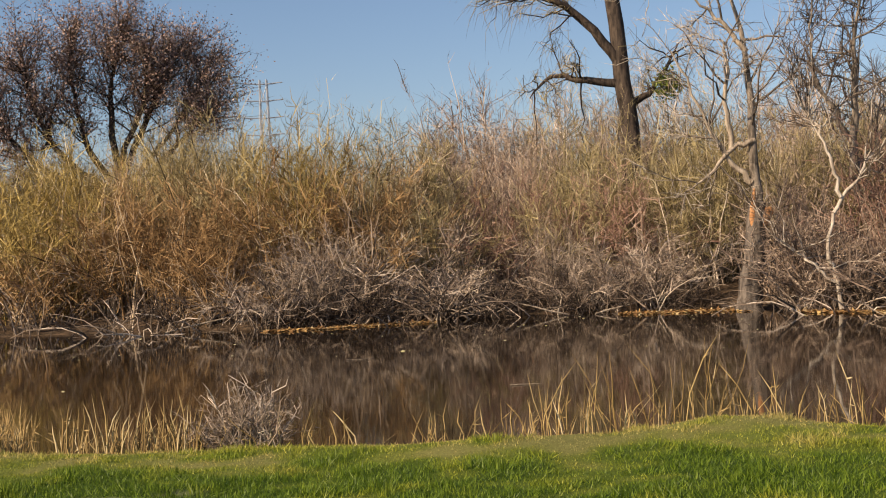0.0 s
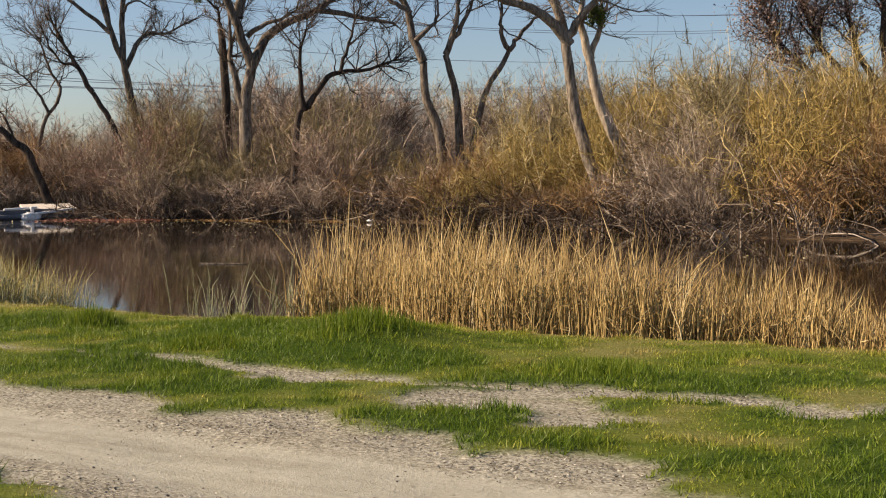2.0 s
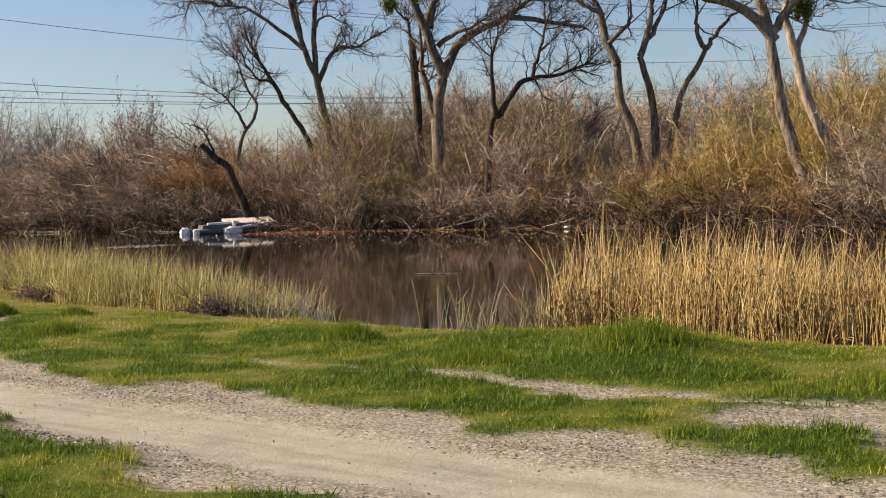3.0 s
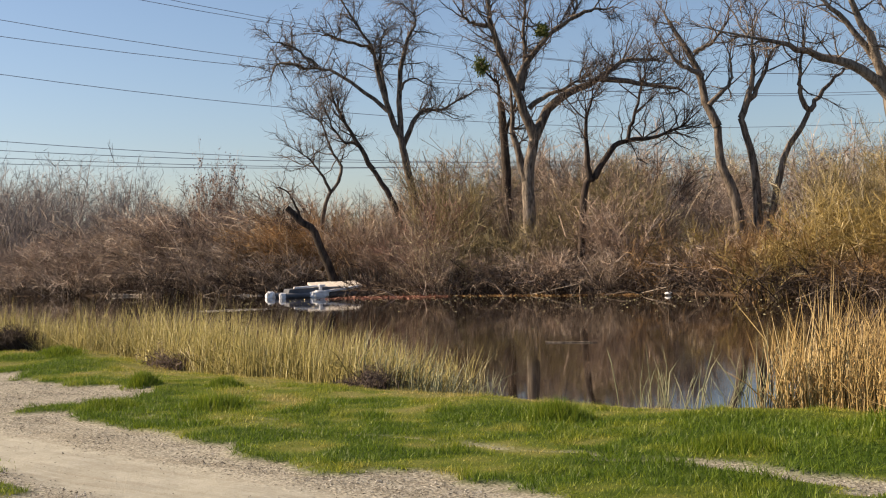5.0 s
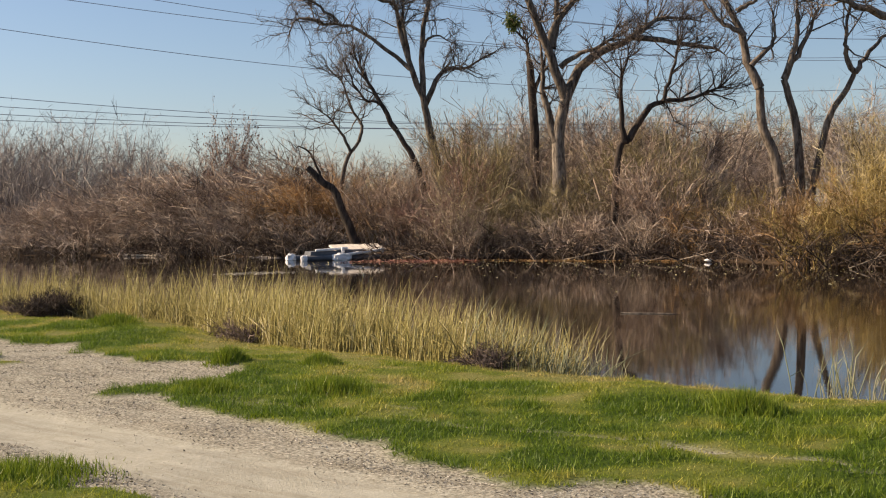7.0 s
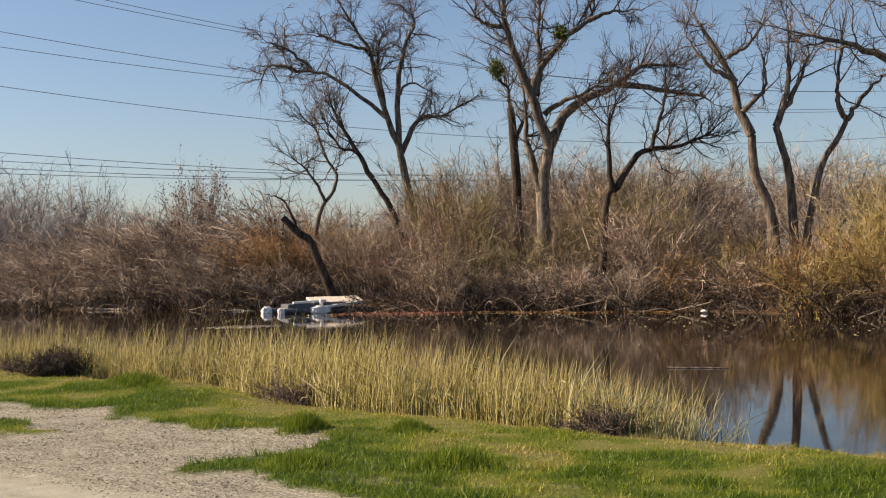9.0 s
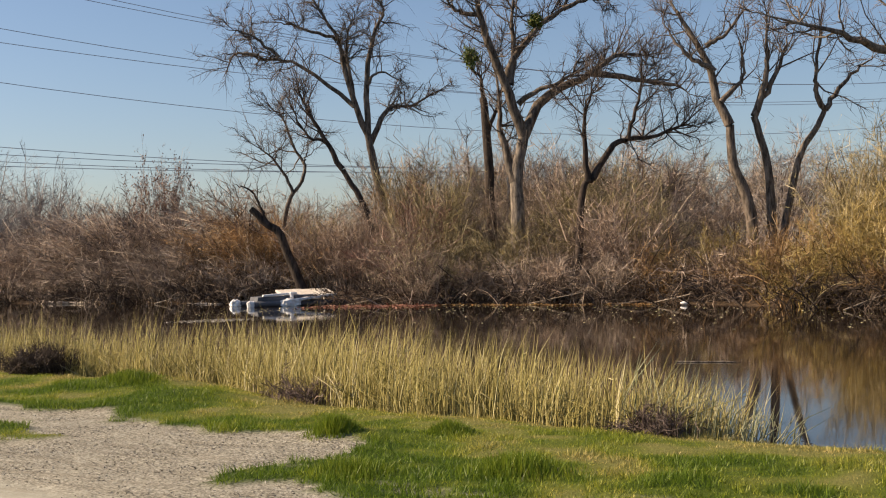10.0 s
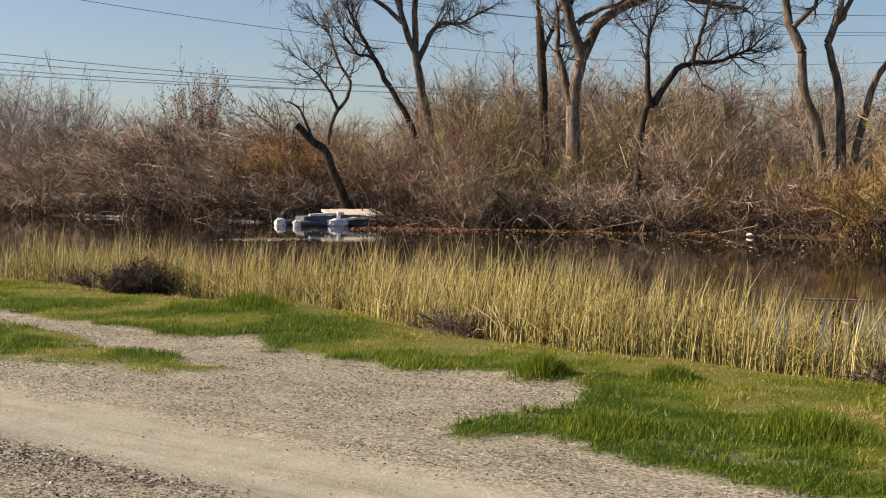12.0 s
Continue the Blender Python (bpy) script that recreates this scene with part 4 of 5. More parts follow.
co = np.empty(len(spray.vertices) * 3, dtype=np.float32)
spray.vertices.foreach_get("co", co)
co = co.reshape(-1, 3)
at = co[rng.integers(0, len(co), 56000)] + rng.normal(0, 0.2, (56000, 3))
child("leafage", mesh_of("leafage", *leaves(rng, at, 0.09), M_BROWNLEAF), brown)["kind"] = "stuff"


def leafy_bush(x, y, size, count, mat, label, seed, kind=MID, leaf=0.075):
    rng = np.random.default_rng(seed)
    ob = bush(kind, seed, x, y, M_MAUVE, size, seed * 1.3, label)
    tw = [c for c in ob.children if c.name.startswith("twig_spray")][0].data
    co = np.empty(len(tw.vertices) * 3, dtype=np.float32)
    tw.vertices.foreach_get("co", co)
    co = co.reshape(-1, 3)
    at = co[rng.integers(0, len(co), count)] + rng.normal(0, 0.05, (count, 3))
    child("leafage", mesh_of("leafage", *leaves(rng, at, leaf), mat), ob)["kind"] = "stuff"
    return ob


leafy_bush(-42.3, 41.6, (0.85,) * 3, 1300, M_PALELEAF, "bush with sparse pale yellow-green leaves at the water", 51)
leafy_bush(-41.2, 40.9, (0.55,) * 3, 900, M_PALELEAF, "small bush with pale yellow-green leaves at the water", 52)
leafy_bush(-63.8, 47.5, (0.8, 0.8, 1.24), 5200, M_BROWNLEAF, "tall bush with reddish withered leaves in the thicket", 53, TALL, 0.11)

for k, (x, y, sz) in enumerate([(-18.0, 47.5, 0.95), (-15.6, 48.5, 0.98), (-13.4, 47.5, 0.92), (-11.0, 48.5, 0.98), (-9.0, 47.0, 1.05), (-16.8, 50.5, 0.95), (-12.2, 51.0, 1.0)]):
    bush(TALL, k, x, y, M_GREY if k % 2 else M_OLIVE, (sz * 1.2, sz * 1.2, sz * 1.02), k * 1.7, "bare grey-brown bush at the back of the thicket")

for k in range(18):
    sz = 1.72 + 0.22 * math.sin(k * 2.3)
    bush(CROWN, k, -90.0 + k * 2.8, 108.0 + 5.0 * math.sin(k * 1.7), (M_GREY, M_OLIVE, M_GREY, M_MAUVE)[k % 4], (sz * 1.15, sz * 1.15, sz), k * 1.1, "bare pale brush standing far behind the gap")

# ---- far woods behind ----
rng = np.random.default_rng(61)
chunks = []
tones = []
for k in range(76):
    ang = radians(rng.uniform(-10, 74) if k < 30 else rng.uniform(53, 68))
    d = rng.uniform(75, 150) if ang < radians(40) else rng.uniform(95, 210) if k < 30 else rng.uniform(100, 150)
    x, y = -8 - d * math.sin(ang), d * math.cos(ang)
    if y < 52:
        y = 52 + rng.uniform(0, 8)
    tall = rng.uniform(6.0, 9.5) * (1.0 + max(0, d - 100) / 200) * (1.0 if k < 30 else 1.2)
    stem, twig, fine = bush_paths(rng, 24, tall, tall * 0.5, 0.4, 12, tall * 0.17, base=0.5, thick=1.7 * d / 110, fine=40, spread=0.65)
    off = np.array([x, y, 0.4])
    for (v, f), tone in ((spikes(stem[0] + off, stem[1] * 0.8), stem[2]), (ribbons(twig[0] + off, twig[1], rng), twig[2]), (slivers(fine[0] + off, fine[1], rng), fine[2])):
        chunks.append((v, f))
        tones.append(per_path(tone, v))
woods = new("far_woods", mesh_of("far_woods", *join(*chunks), M_FAR, tone=np.concatenate(tones)))
tagged(woods, "hazy bare grey-brown woods far behind the thicket", "woods", kind="stuff")

# ---- power line ----
m_steel = plain_material("galvanised_steel", (0.42, 0.44, 0.47), 0.5, 0.15, metal=0.6)
m_wire = plain_material("weathered_cable", (0.34, 0.38, 0.44), 0.6, 0.15, metal=0.4)
PYLON = (-40.2, 300.0)
WIRES = [(37.5, 42.3, -1, 12.0), (36.5, 42.3, 1, 12.0), (30.7, 38.3, -1, 10.0), (28.7, 38.3, 1, 9.0), (24.2, 34.3, -1, 9.5), (16.2, 30.3, -1, 7.8), (15.1, 30.3, 1, 7.0), (14.2, 27.3, -1, 5.8), (13.5, 27.3, 1, 5.2)]
for z_near, z_far, side, drop in WIRES:
    t = np.linspace(-0.35, 1, 40)
    line = np.stack([-144.4 + (PYLON[0] + side * 4.4 + 144.4) * t, 79.4 + (PYLON[1] - 79.4) * t, z_near + (z_far + 0.4 - z_near) * t - 4 * drop * t * (1 - t)], -1)
    w = new("power_line_wire", mesh_of("power_line_wire", *tubes(line[None], np.full((1, 40), 0.04), 5), m_wire))
    tagged(w, "thin dark power cable against the sky", "cable", "power line wires")
pylon = thing("pylon", (-40.2, 300.0, 0.4), "distant grey steel lattice power pylon", "pylon")
for sx, sy in ((-1, -1), (-1, 1), (1, -1), (1, 1)):
    leg = np.array([[sx * 3.2, sy * 3.2, 0], [sx * 1.0, sy * 1.0, 30], [sx * 0.8, sy * 0.8, 43]])
    child("leg", mesh_of("leg", *tubes(leg[None], np.full((1, 3), 0.16), 4), m_steel), pylon)
for z in (27.0, 30.0, 34.0, 38.0, 42.0):
    for s in (-1, 1):
        arm = np.array([[0, 0, z], [s * 2.4, 0, z + 0.15], [s * 4.5, 0, z + 0.3]])
        child("cross_arm", mesh_of("cross_arm", *tubes(arm[None], np.full((1, 3), 0.14), 4), m_steel), pylon)
for k in range(9):
    z0, z1 = k * 4.6, k * 4.6 + 4.6
    w0, w1 = float(np.interp(z0, [0, 30, 43], [3.2, 1.0, 0.8])), float(np.interp(z1, [0, 30, 43], [3.2, 1.0, 0.8]))
    for s in (-1, 1):
        br = np.array([[-w0 * s, -w0, z0], [0, -(w0 + w1) / 2, (z0 + z1) / 2], [w1 * s, -w1, z1]])
        child("brace", mesh_of("brace", *tubes(br[None], np.full((1, 3), 0.09), 4), m_steel), pylon)


# ---- moored boat ----
def box(bm, x0, x1, y0, y1, z0, z1, bevel=0.0):
    g = bmesh.ops.create_cube(bm, size=1)
    vs = g["verts"]
    for v in vs:
        v.co = Vector(((x0 + x1) / 2 + v.co.x * (x1 - x0), (y0 + y1) / 2 + v.co.y * (y1 - y0), (z0 + z1) / 2 + v.co.z * (z1 - z0)))
    if bevel:
        es = list({e for v in vs for e in v.link_edges})
        bmesh.ops.bevel(bm, geom=es, offset=bevel, segments=2, affect="EDGES", profile=0.5)


m_white = plain_material("chalky_white_paint", (0.86, 0.85, 0.82), 0.55, 0.10, 5)
m_slate = plain_material("dark_slate_hull", (0.115, 0.12, 0.13), 0.7, 0.3, 4)
m_deck = plain_material("bleached_plywood", (0.68, 0.62, 0.53), 0.8, 0.18, 7)
boat = thing("pontoon_boat", (-47.4, 39.75, WATER), "old flat pontoon boat with white floats and a bleached deck", "boat", turn=1.02, scale=0.92)
for yy in (-0.85, 0.85):
    back = 0.3 if yy > 0 else 0.0
    line = np.array([[-1.95 - back, yy, 0.10], [-1.7 - back, yy, 0.11], [1.5, yy, 0.13], [1.8, yy, 0.20]])
    rad = np.array([0.11, 0.13, 0.13, 0.08])
    child("float", mesh_of("float", *tubes(line[None], rad[None], 12), m_slate), boat, "dark hull float, half sunk")
    bm = bmesh.new()
    bmesh.ops.create_icosphere(bm, subdivisions=3, radius=1.0)
    wide = 0.22 if yy > 0 else 0.17
    for v in bm.verts:
        c = v.co.copy()
        lump = 1.0 + 0.4 * noise.noise(c * 1.7 + Vector((yy * 9, 0, 0))) + 0.10 * noise.noise(c * 4.0)
        c = Vector([math.copysign(abs(a) ** 0.8, a) for a in c]) * lump
        v.co = Vector((-1.98 - back + c.x * wide, yy + c.y * 0.2, 0.10 + c.z * (0.21 if yy > 0 else 0.17)))
    part("float_nose", bm, m_white, boat, "rough broken white foam float end")
bm = bmesh.new()
box(bm, -1.72, 0.9, -0.80, 0.62, 0.02, 0.5, 0.015)
for v in bm.verts:
    if v.co.x < 0 and v.co.z > 0.3:
        v.co.z -= 0.08
        v.co.x += 0.08
part("hull", bm, m_slate, boat, "dark slate-coloured hull box")
def tilted(bm, angle=0.13, at=(0.9, 0.0, 0.55)):
    bmesh.ops.rotate(bm, verts=bm.verts, cent=at, matrix=Matrix.Rotation(angle, 3, "X"))
    return bm


bm = bmesh.new()
box(bm, -0.45, 2.0, -0.75, 0.75, 0.50, 0.56, 0.015)
part("deck", tilted(bm), m_deck, boat, "bleached tan deck frame")
for k in range(6):
    bm = bmesh.new()
    box(bm, -0.44 + k * 0.41, -0.05 + k * 0.41, -0.78, 0.78 + 0.05 * (k % 3), 0.564, 0.60, 0.008)
    part("deck_board", tilted(bm), m_deck, boat)
bm = bmesh.new()
box(bm, -1.42, 0.12, -0.86, -0.66, 0.50, 0.60, 0.03)
for v in bm.verts:
    v.co.z += 0.05 * v.co.x + 0.012 * math.sin(v.co.x * 9)
part("rail", bm, m_white, boat, "white painted rail board")
for xx, yy in ((0.2, -0.66), (1.85, -0.66), (1.85, 0.66), (0.2, 0.66)):
    bm = bmesh.new()
    box(bm, xx - 0.04, xx + 0.04, yy - 0.04, yy + 0.04, 0.2, 0.52, 0.008)
    part("post", bm, m_white, boat)
bm = bmesh.new()
bmesh.ops.create_icosphere(bm, subdivisions=3, radius=1.0)
for v in bm.verts:
    c = Vector([math.copysign(abs(a) ** 0.6, a) for a in v.co]) * (1.0 + 0.35 * noise.noise(v.co * 2.1))
    v.co = Vector((-0.2 + c.x * 0.44, -1.0 + c.y * 0.22, 0.14 + c.z * 0.19))
part("fender_box", bm, m_white, boat, "white foam fender box")
bm = bmesh.new()
box(bm, -0.22, -0.06, -1.0, -0.8, 0.3, 0.62, 0.05)
part("fender", bm, m_white, boat, "small white fender")
bm = bmesh.new()
box(bm, 0.10, 1.7, -1.12, -0.80, 0.22, 0.34, 0.03)
for v in bm.verts:
    v.co.z += 0.12 * (v.co.x - 0.16)
part("step_board", bm, m_white, boat, "white step board along the side")


# ---- floating and stranded things ----
def stick(name, x, y, length, r, turn, mat, label, category="stick", z=WATER + 0.01, rise=0.0, seed=0, twigs=0):
    rng = np.random.default_rng(seed + 900)
    t = np.linspace(-0.5, 0.5, 7)
    line = np.stack([t * length, rng.normal(0, 0.025 * length, 7), (t + 0.5) * rise + rng.normal(0, 0.2 * r, 7)], -1)
    ob = thing(name, (x, y, z), label, category, turn=turn)
    child("stem", mesh_of("stem", *spikes(line[None], (r * np.linspace(1.1, 0.6, 7))[None], 6), mat), ob)
    for _ in range(twigs):
        j = rng.integers(2, 6)
        tip = line[j] + np.array([0.2, 0.3 * rng.choice([-1, 1]), 0.25]) * length * 0.35 * rng.uniform(0.5, 1.2)
        child("side_branch", mesh_of("side_branch", *spikes(np.stack([line[j], (line[j] + tip) / 2 + rng.normal(0, 0.03, 3), tip])[None], np.array([[r * 0.5, r * 0.35, r * 0.15]]), 4), mat), ob)
    return ob


stick("floating_stick", -19.7, 20.3, 1.1, 0.017, 0.3, M_BARKMID, "thin pale stick floating on the pond", seed=1)
stick("floating_log", -53.0, float(shore(np.array([-53.0]))[0]) - 0.5, 1.9, 0.06, 0.25, M_DEADWOOD, "pale half-sunk branch floating near the boat", "log", seed=3, twigs=2)
stick("shore_log", -62.0, 40.0, 3.0, 0.08, 0.1, M_DEADWOOD, "pale log lying along the far waterline", "log", z=WATER + 0.05, seed=4)
stick("floating_stick", -1.5, 22.0, 0.5, 0.010, 0.1, M_BARK, "short dark stick floating on the pond", seed=6)
stick("floating_stick", 1.0, 16.8, 0.4, 0.007, 0.05, M_BARKPALE, "thin pale stick floating on the pond", seed=7)
for k, (x, y, ln, tr, rs) in enumerate([(-35.5, 41.6, 2.6, 0.2, 0.5), (-31.0, 41.8, 2.0, -0.1, 0.4), (-22.6, 38.8, 2.4, 0.5, 0.9), (-17.6, 36.0, 2.2, 2.4, 0.8), (-6.0, 33.4, 2.6, 0.1, 0.5), (1.8, 33.4, 2.8, 2.9, 0.7), (5.0, 33.0, 2.4, 0.2, 0.5), (9.5, 30.6, 2.6, 2.5, 1.2), (-55.0, 40.6, 2.6, 0.3, 0.6), (-43.2, 40.0, 2.2, 0.3, 0.4)]):
    stick("fallen_branch", x, y, ln, 0.024, tr, M_BARKPALE, "bleached fallen branch reaching into the water", "branch", z=WATER + 0.02, rise=rs, seed=20 + k, twigs=4)

rng = np.random.default_rng(71)
def mat_of(name, x0, x1, wide, count, mat, size, label, off=-1.2):
    x = rng.uniform(x0, x1, count)
    y = shore(x) + off - np.abs(rng.normal(0, wide, count))
    at = np.stack([x, y, np.full(count, WATER + 0.012) + rng.uniform(0, 0.03, count)], -1)
    ob = new(name, mesh_of(name, *leaves(rng, at, size, 0.9), mat))
    return tagged(ob, label, "leaf litter", kind="stuff")


mat_of("floating_leaves", -4.5, -0.3, 0.25, 1600, M_MATLEAF, 0.11, "rust-yellow leaves floating at the waterline")
mat_of("floating_leaves", 4.4, 7.3, 0.3, 1500, M_MATLEAF, 0.11, "rust-yellow leaves floating at the waterline")
mat_of("floating_leaves", 8.2, 12.5, 0.35, 2200, M_MATLEAF, 0.12, "rust-brown leaves on a low mud spit")
mat_of("water_fern", -44.6, -40.0, 0.7, 5200, M_REDMAT, 0.11, "strip of red water fern along the waterline", -1.5)
mat_of("floating_leaves", -33.5, -31.5, 0.2, 700, M_MATLEAF, 0.12, "tan leaves stranded at the waterline")
mat_of("floating_leaves", -40.5, -34.0, 0.15, 700, M_MATLEAF, 0.11, "tan leaves stranded along the waterline")

x = np.concatenate([rng.uniform(-46, -20, 620), rng.uniform(-18, 8, 160)])
y = shore(x) - 1.6 - np.abs(rng.normal(0, 5, len(x)))
specks = new("floating_specks", mesh_of("floating_specks", *leaves(rng, np.stack([x, y, np.full(len(x), WATER + 0.008)], -1), 0.07, 0.96), M_PALELEAF))
tagged(specks, "scattered pale leaf specks floating on the pond", "leaf litter", kind="stuff")

raft = new("floating_stems", mesh_of("floating_stems", *leaves(rng, np.stack([-40.5 + 0.75 * (u := rng.normal(0, 0.42, 1500)) + rng.normal(0, 0.3, 1500), 29.0 + 0.66 * u + rng.normal(0, 0.4, 1500), np.full(1500, WATER + 0.012)], -1), 0.08, 0.95), M_CHIP))
tagged(raft, "narrow raft of pale dead stems floating on the pond", "leaf litter", kind="stuff")

litter_bit = thing("litter", (-30.4, 41.6, WATER + 0.02), "small white scrap of litter floating at the far bank", "litter", turn=0.4)
bm = bmesh.new()
bmesh.ops.create_uvsphere(bm, u_segments=10, v_segments=6, radius=0.11)
for v in bm.verts:
    v.co = Vector((v.co.x * 1.4, v.co.y, v.co.z * 0.6)) + Vector((0, 0, 0.05)) + noise.noise_vector(v.co * 9) * 0.02
part("scrap", bm, m_white, litter_bit)


# ---- reeds on the near bank ----
def reed_bed(name, x0, x1, count, tall_x, tall_h, out, mat, label, seed, bend=0.12, lean=0.06, thick=1.0, inner=-0.15, leafy=1.2):
    rng = np.random.default_rng(seed)
    x = rng.uniform(x0, x1, count)
    clump = fbm(x, x * 0 + seed, 0.45, seed)
    y = bank(x) + inner + (out - inner) * rng.beta(1.1, 1.3, count)
    keep = rng.uniform(0, 1, count) < 0.35 + 1.1 * clump
    x, y, clump = x[keep], y[keep], clump[keep]
    n = len(x)
    h = np.interp(x, tall_x, tall_h) * rng.uniform(0.42, 1.10, n) * (0.70 + 0.5 * clump)
    z = np.maximum(height(x, y), WATER - 0.12)
    k = 4
    t = np.linspace(0, 1, k)
    a = rng.uniform(0, 2 * np.pi, n)
    b = np.abs(rng.normal(0, bend, n)) * h
    dx, dy = np.cos(a) * b + lean * h, np.sin(a) * b
    p = np.stack([x[:, None] + dx[:, None] * t ** 1.8, y[:, None] + dy[:, None] * t ** 1.8, z[:, None] + h[:, None] * t - 0.05], -1)
    p[:, 1:] += rng.normal(0, 0.016, (n, k - 1, 3))
    r = np.array([0.0055, 0.006, 0.0048, 0.002])[None] * rng.uniform(0.6, 1.35, (n, 1)) * thick
    v, f = spikes(p, r)
    tone = 0.62 * rng.uniform(0, 1, n) + 0.5 * (fbm(x, y, 0.16, seed + 3, 2) - 0.12)
    m = int(n * leafy)
    pick, at = rng.integers(0, n, m), rng.integers(1, k - 1, m)
    o = p[pick, at]
    ln = rng.uniform(0.05, 0.17, (m, 1))
    d = rng.normal(0, 0.4, (m, 3)) + np.array([0.1, 0.0, 0.45])
    blade = np.stack([o, o + d * ln * 0.5, o + d * ln], 1)
    lv, lf = ribbons(blade, np.broadcast_to([0.003, 0.0034, 0.001], (m, 3)) * rng.uniform(0.7, 1.4, (m, 1)), rng)
    tone = np.concatenate([per_path(tone, v), per_path(tone[pick] * 0.5 + rng.uniform(0.1, 0.6, m), lv)])
    ob = new(name, mesh_of(name, *join((v, f), (lv, lf)), mat, tone=tone))
    return tagged(ob, label, "reeds", kind="stuff")


reed_bed("reed_bed", -11.0, -4.0, 5600, [-11.2, -10.4, -8, -6, -4.8, -4.0], [0.8, 1.3, 1.3, 1.1, 0.8, 0.6], 1.4, M_REED, "dense bed of dry golden reeds at the water's edge", 81, bend=0.2, thick=0.85)
reed_bed("reed_bed", -10.9, -6.5, 420, [-11, -6], [1.6, 1.45], 1.4, M_REED, "taller dry reeds rising out of the bed", 82, bend=0.28)
reed_bed("reed_bed", -30.5, -15.5, 8800, [-30, -27, -20, -17.5, -16.3, -15.5], [0.98, 1.08, 1.17, 1.05, 0.95, 0.75], 1.7, M_REEDY, "long bed of dry yellow reeds at the water's edge", 83, bend=0.2, lean=0.12, thick=0.68)
reed_bed("reed_litter", -11.0, -4.2, 2600, [-11, -4], [0.6, 0.4], 1.2, M_REED, "broken and bent reed stems at the foot of the bed", 181, bend=0.7, lean=0.0, leafy=0.3)
reed_bed("reed_litter", -30.5, -15.6, 4200, [-30, -15], [0.5, 0.6], 1.4, M_REEDY, "broken and bent reed stems at the foot of the bed", 183, bend=0.7, lean=0.1, leafy=0.3)
reed_bed("rushes", -16.4, -14.9, 240, [-16.4, -14.9], [1.0, 0.6], 1.6, M_REEDGREEN, "grey-green rushes leaning over the water", 84, bend=0.4, lean=0.25)
reed_bed("rushes", -12.4, -10.9, 150, [-12.4, -11], [0.6, 1.0], 1.2, M_REEDGREEN, "sparse grey-green rushes beside the reeds", 85, bend=0.25)
reed_bed("reed_bed", -3.4, -2.1, 200, [-3.6, -2], [0.62, 0.55], 0.6, M_REED, "tuft of short dry reeds at the water's edge", 86, bend=0.2)
reed_bed("dry_stalks", -4.6, 5.5, 420, [-5, -2, 0.5, 3, 5], [0.4, 0.35, 0.5, 0.5, 0.45], 0.6, M_REED, "sparse bent dry stalks along the bank", 87, bend=0.36, lean=0.02)
reed_bed("dry_stalks", 0.3, 3.6, 70, [0, 3], [0.85, 0.8], 0.7, M_REED, "tall crooked dry stalks along the bank", 88, bend=0.4, lean=0.0)


def low_bush(x, y, wide, tall, mat, label, seed, stems=130):
    rng = np.random.default_rng(seed)
    stem, twig, fine = bush_paths(rng, stems, tall, wide, 0.9, 5, tall * 0.34, base=wide * 0.35, low=0.1, spread=0.8, thick=0.36, fine=12)
    z0 = float(height(np.array([x]), np.array([y]))[0])
    ob = thing("low_bush", (x, y, max(z0, WATER)), label, "bush", "low dead bushes on the near bank")
    child("brushwood", stem_mesh("brushwood", *stem, mat), ob)
    child("twig_spray", twig_mesh("twig_spray", twig, fine, mat, rng), ob)
    return ob


M_DULL = stem_material("dull_purple_brown_twigs", [(0.0, (0.05, 0.038, 0.034)), (0.5, (0.16, 0.12, 0.105)), (1.0, (0.33, 0.265, 0.23))])
M_DARKTWIG = stem_material("dark_dead_twigs", [(0.0, (0.04, 0.03, 0.025)), (0.6, (0.10, 0.075, 0.06)), (1.0, (0.20, 0.16, 0.13))])
low_bush(-26.45, 12.2, 0.42, 0.44, M_DARKTWIG, "dark domed dead bush among the reeds", 91, 800)
low_bush(-28.4, 12.7, 0.45, 0.30, M_DULL, "low brown dead bush beside the reeds", 92)
low_bush(-20.5, 11.35, 0.42, 0.32, M_DULL, "low purplish dead bush at the reeds' edge", 94)
low_bush(-15.8, 10.75, 0.38, 0.27, M_DULL, "low purplish dead bush at the reeds' edge", 95)
low_bush(-1.75, 11.0, 0.36, 0.62, M_GREY, "pale grey twiggy bush at the water's edge", 97, 150)


# ---- grass and litter of the near bank ----
def grass_mesh(name, rng, x, y, h, width, lush, lean=0.5):
    """Leaning pointed blades, each with its lushness as an attribute."""
    n = len(x)
    z = height(x, y) - 0.008
    a = rng.uniform(0, 2 * np.pi, n)
    side = np.stack([np.cos(a), np.sin(a), a * 0], -1) * (width * rng.uniform(0.7, 1.4, n))[:, None] * 0.5
    b = rng.uniform(0, 2 * np.pi, n)
    tip = np.stack([np.cos(b), np.sin(b), b * 0], -1) * (h * np.abs(rng.normal(0, lean, n)))[:, None]
    o = np.stack([x, y, z], -1)
    v = np.stack([o - side, o + side, o + np.stack([x * 0, x * 0, h], -1) + tip], 1)
    me = mesh_of(name, v.reshape(-1, 3), np.arange(n * 3).reshape(-1, 3), M_GRASS, False)
    me.attributes.new("lush", "FLOAT", "POINT").data.foreach_set("value", np.repeat(lush, 3).astype(np.float32))
    return me


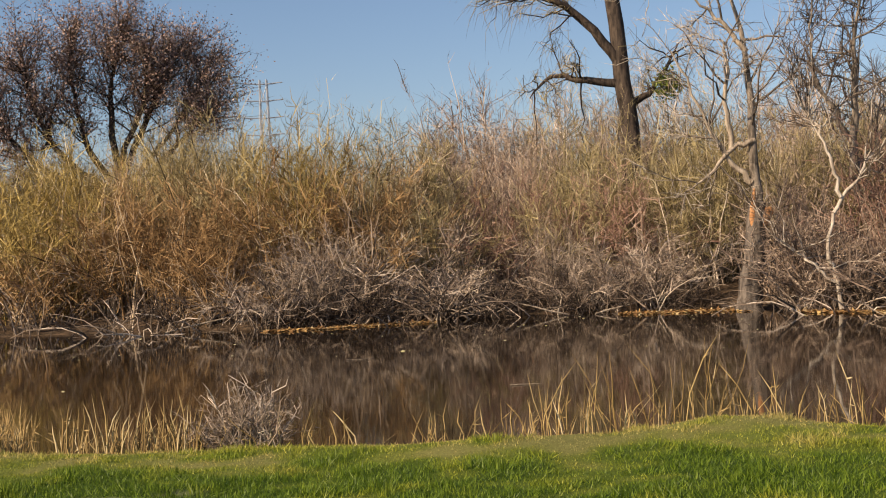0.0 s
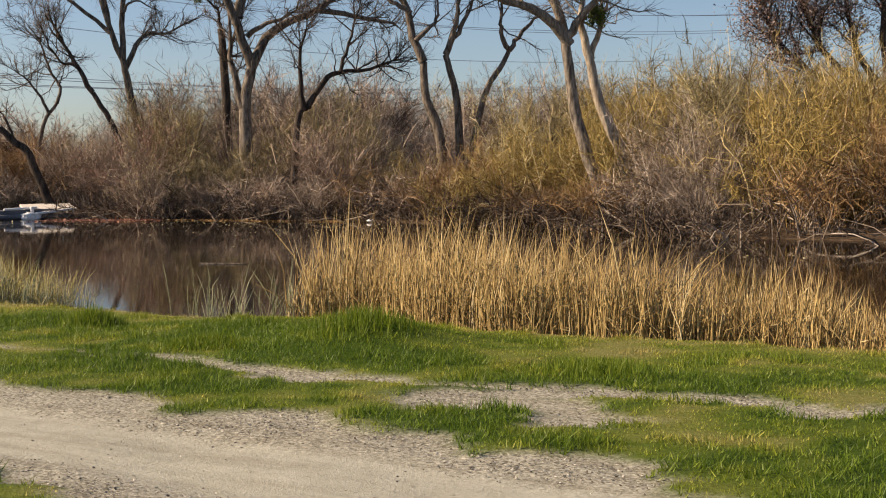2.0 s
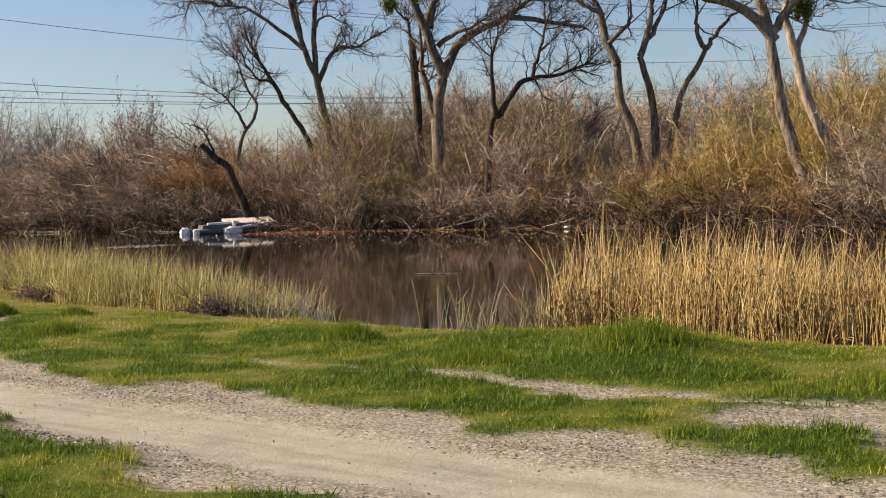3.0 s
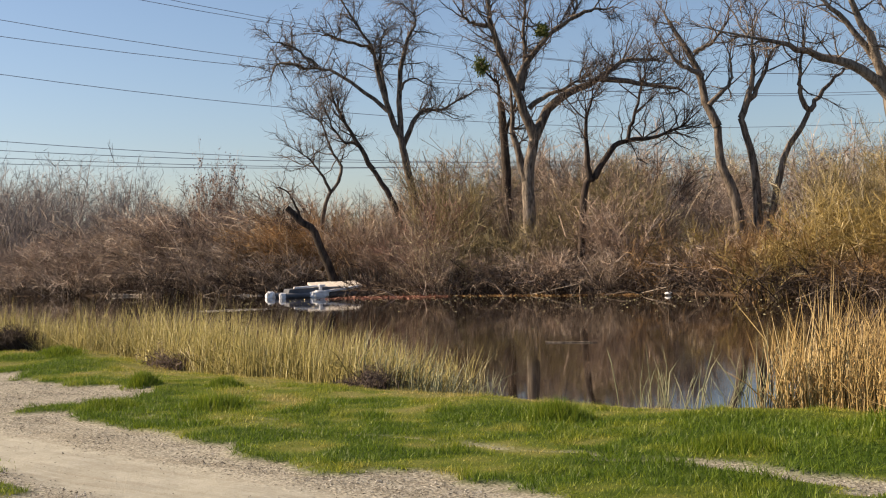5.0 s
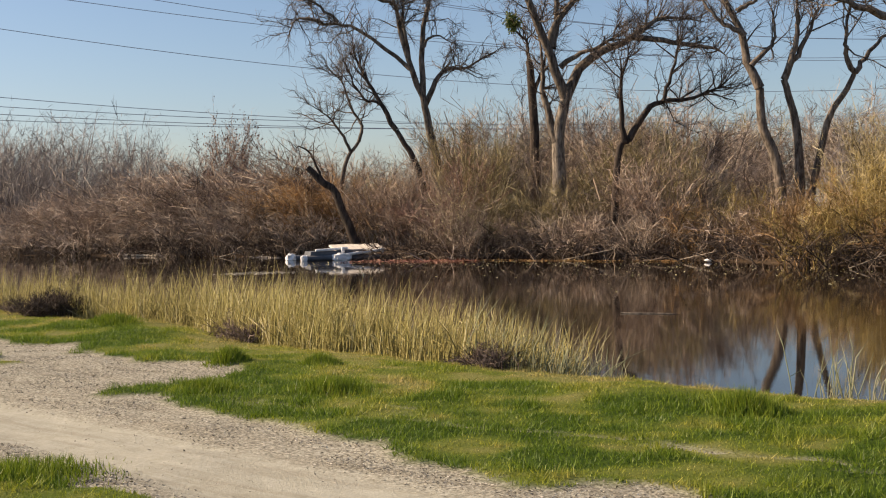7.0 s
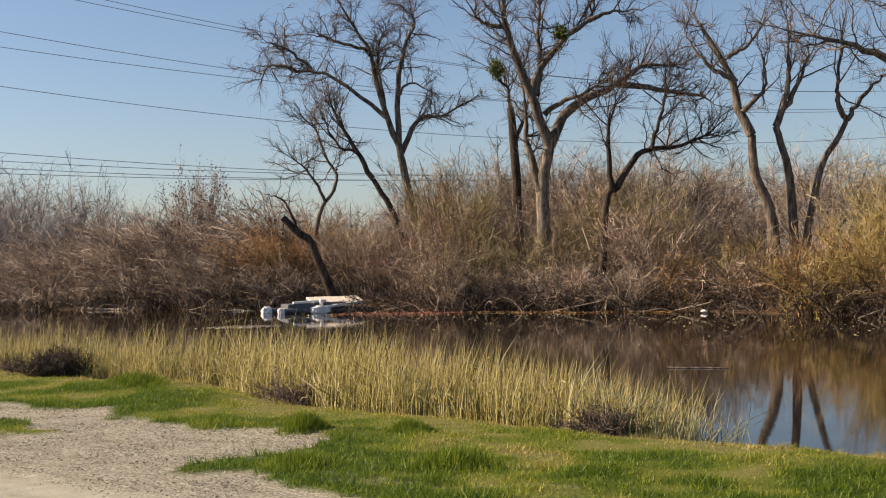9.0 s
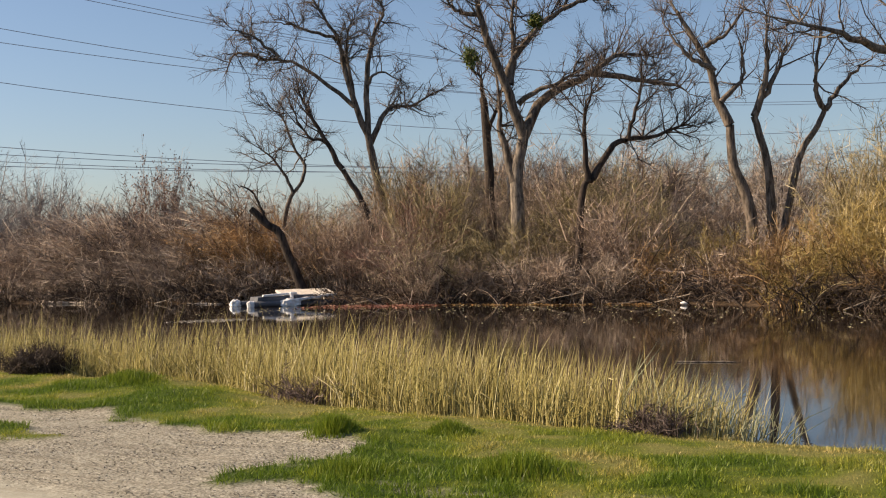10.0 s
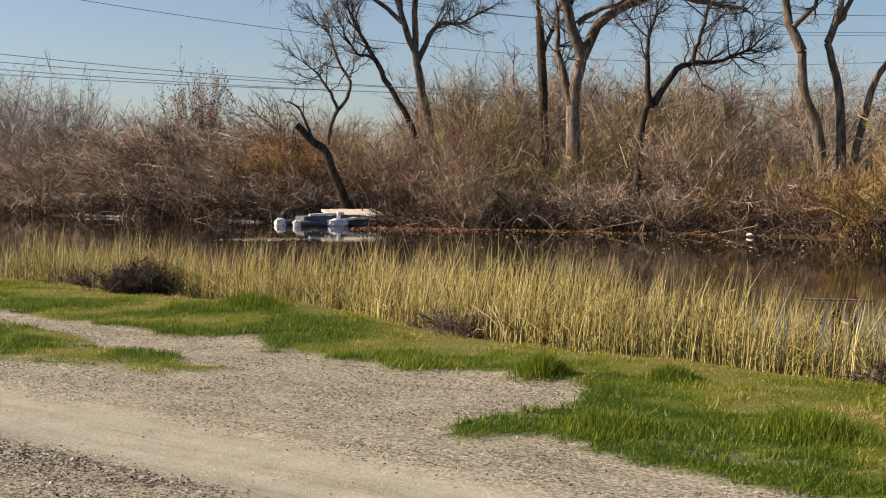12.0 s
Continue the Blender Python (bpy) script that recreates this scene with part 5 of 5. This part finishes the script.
rng = np.random.default_rng(5)
N = 820000
x = rng.uniform(-32, 4.8, N)
y = rng.uniform(3.0, 13.2, N)
d = bank(x) - y
tuft = fbm(x, y, 0.3, 91, 2)
lush = lush_field(x, y)
keep = (d > -0.12) & (dirt_mask(x, y) < 0.5) & (rng.uniform(0, 1, N) < 0.55 + 0.5 * tuft + 0.2 * lush) & ((y > 5) | (x < -5.5))
x, y, tuft, lush = x[keep], y[keep], tuft[keep], lush[keep]
h = (0.016 + 0.020 * lush + 0.15 * np.clip(tuft - 0.52, 0, 1) + 0.05 * np.clip(lush - 0.75, 0, 1)) * rng.uniform(0.45, 1.25, len(x))
grass = new("grass", grass_mesh("grass", rng, x, y, h, 0.0087, lush, 0.85))
tagged(grass, "short spring turf, green in tufts and yellowing towards the water", "grass", kind="stuff")
N = 34000
x, y = rng.uniform(-19, 5, N), rng.uniform(-5, 3.3, N)
keep = dirt_mask(x, y) < 0.5
x, y = x[keep], y[keep]
h = (0.03 + 0.10 * np.clip(fbm(x, y, 0.5, 99) - 0.4, 0, 1)) * rng.uniform(0.6, 1.4, len(x))
verge = new("verge_grass", grass_mesh("verge_grass", rng, x, y, h, 0.013, lush_field(x, y)))
tagged(verge, "short green grass on the near side of the track", "grass", kind="stuff")


def tuft_at(x, y, r, h, count, seed, label="lush dark green grass tuft standing out of the turf"):
    rng = np.random.default_rng(seed)
    px, py = x + rng.normal(0, r * 0.5, count), y + rng.normal(0, r * 0.5, count)
    hh = h * np.exp(-((px - x) ** 2 + (py - y) ** 2) / r ** 2 * 0.7) * rng.uniform(0.6, 1.2, count)
    ob = new("grass_tuft", grass_mesh("grass_tuft", rng, px, py, hh, 0.010, np.clip(rng.normal(0.85, 0.12, count), 0, 1), 0.45))
    return tagged(ob, label, "grass", "lush grass tufts")


for k, (tx, ty, tr, th) in enumerate([(-18.0, 9.0, 0.2, 0.17), (-17.2, 9.6, 0.2, 0.12), (-8.7, 9.2, 0.6, 0.18), (-15.6, 8.2, 0.4, 0.16), (-12.0, 9.2, 0.3, 0.2), (-23.4, 11.3, 0.4, 0.14), (-14.5, 4.5, 0.5, 0.13), (-6.2, 8.7, 0.6, 0.12), (-16.6, 7.6, 0.35, 0.13), (-9.8, 8.4, 0.4, 0.12), (-3.2, 8.4, 0.4, 0.12)]):
    tuft_at(tx, ty, tr, th, 1500, 300 + k)

rng = np.random.default_rng(6)
N = 300000
x, y = rng.uniform(-30, 3, N), rng.uniform(3.2, 10, N)
keep = (dirt_mask(x, y) > 0.55) & (rng.uniform(0, 1, N) < (1 - 0.96 * lane_mask(x, y)) * np.clip(fbm(x, y, 0.55, 97) * 3.2 - 0.95, 0.04, 1))
x, y = x[keep], y[keep]
at = np.stack([x, y, height(x, y) + 0.005], -1)
chips = new("ground_litter", mesh_of("ground_litter", *leaves(rng, at, 0.018, 0.8), M_CHIP, False))
tagged(chips, "dry leaf and twig litter strewn over the dirt track", "leaf litter", kind="stuff")
N = 90000
x, y = rng.uniform(-24, -9, N), rng.uniform(2.4, 5.2, N)
keep = (dirt_mask(x, y) > 0.55) & (rng.uniform(0, 1, N) < (1 - lane_mask(x, y)) * np.clip(fbm(x, y, 0.4, 197) * 3.0 - 1.1, 0.0, 1))
x, y = x[keep], y[keep]
verge_litter = new("verge_litter", mesh_of("verge_litter", *leaves(rng, np.stack([x, y, height(x, y) + 0.006], -1), 0.024, 0.75), M_CHIP, False))
tagged(verge_litter, "dark dry litter gathered along the near edge of the track", "leaf litter", kind="stuff")
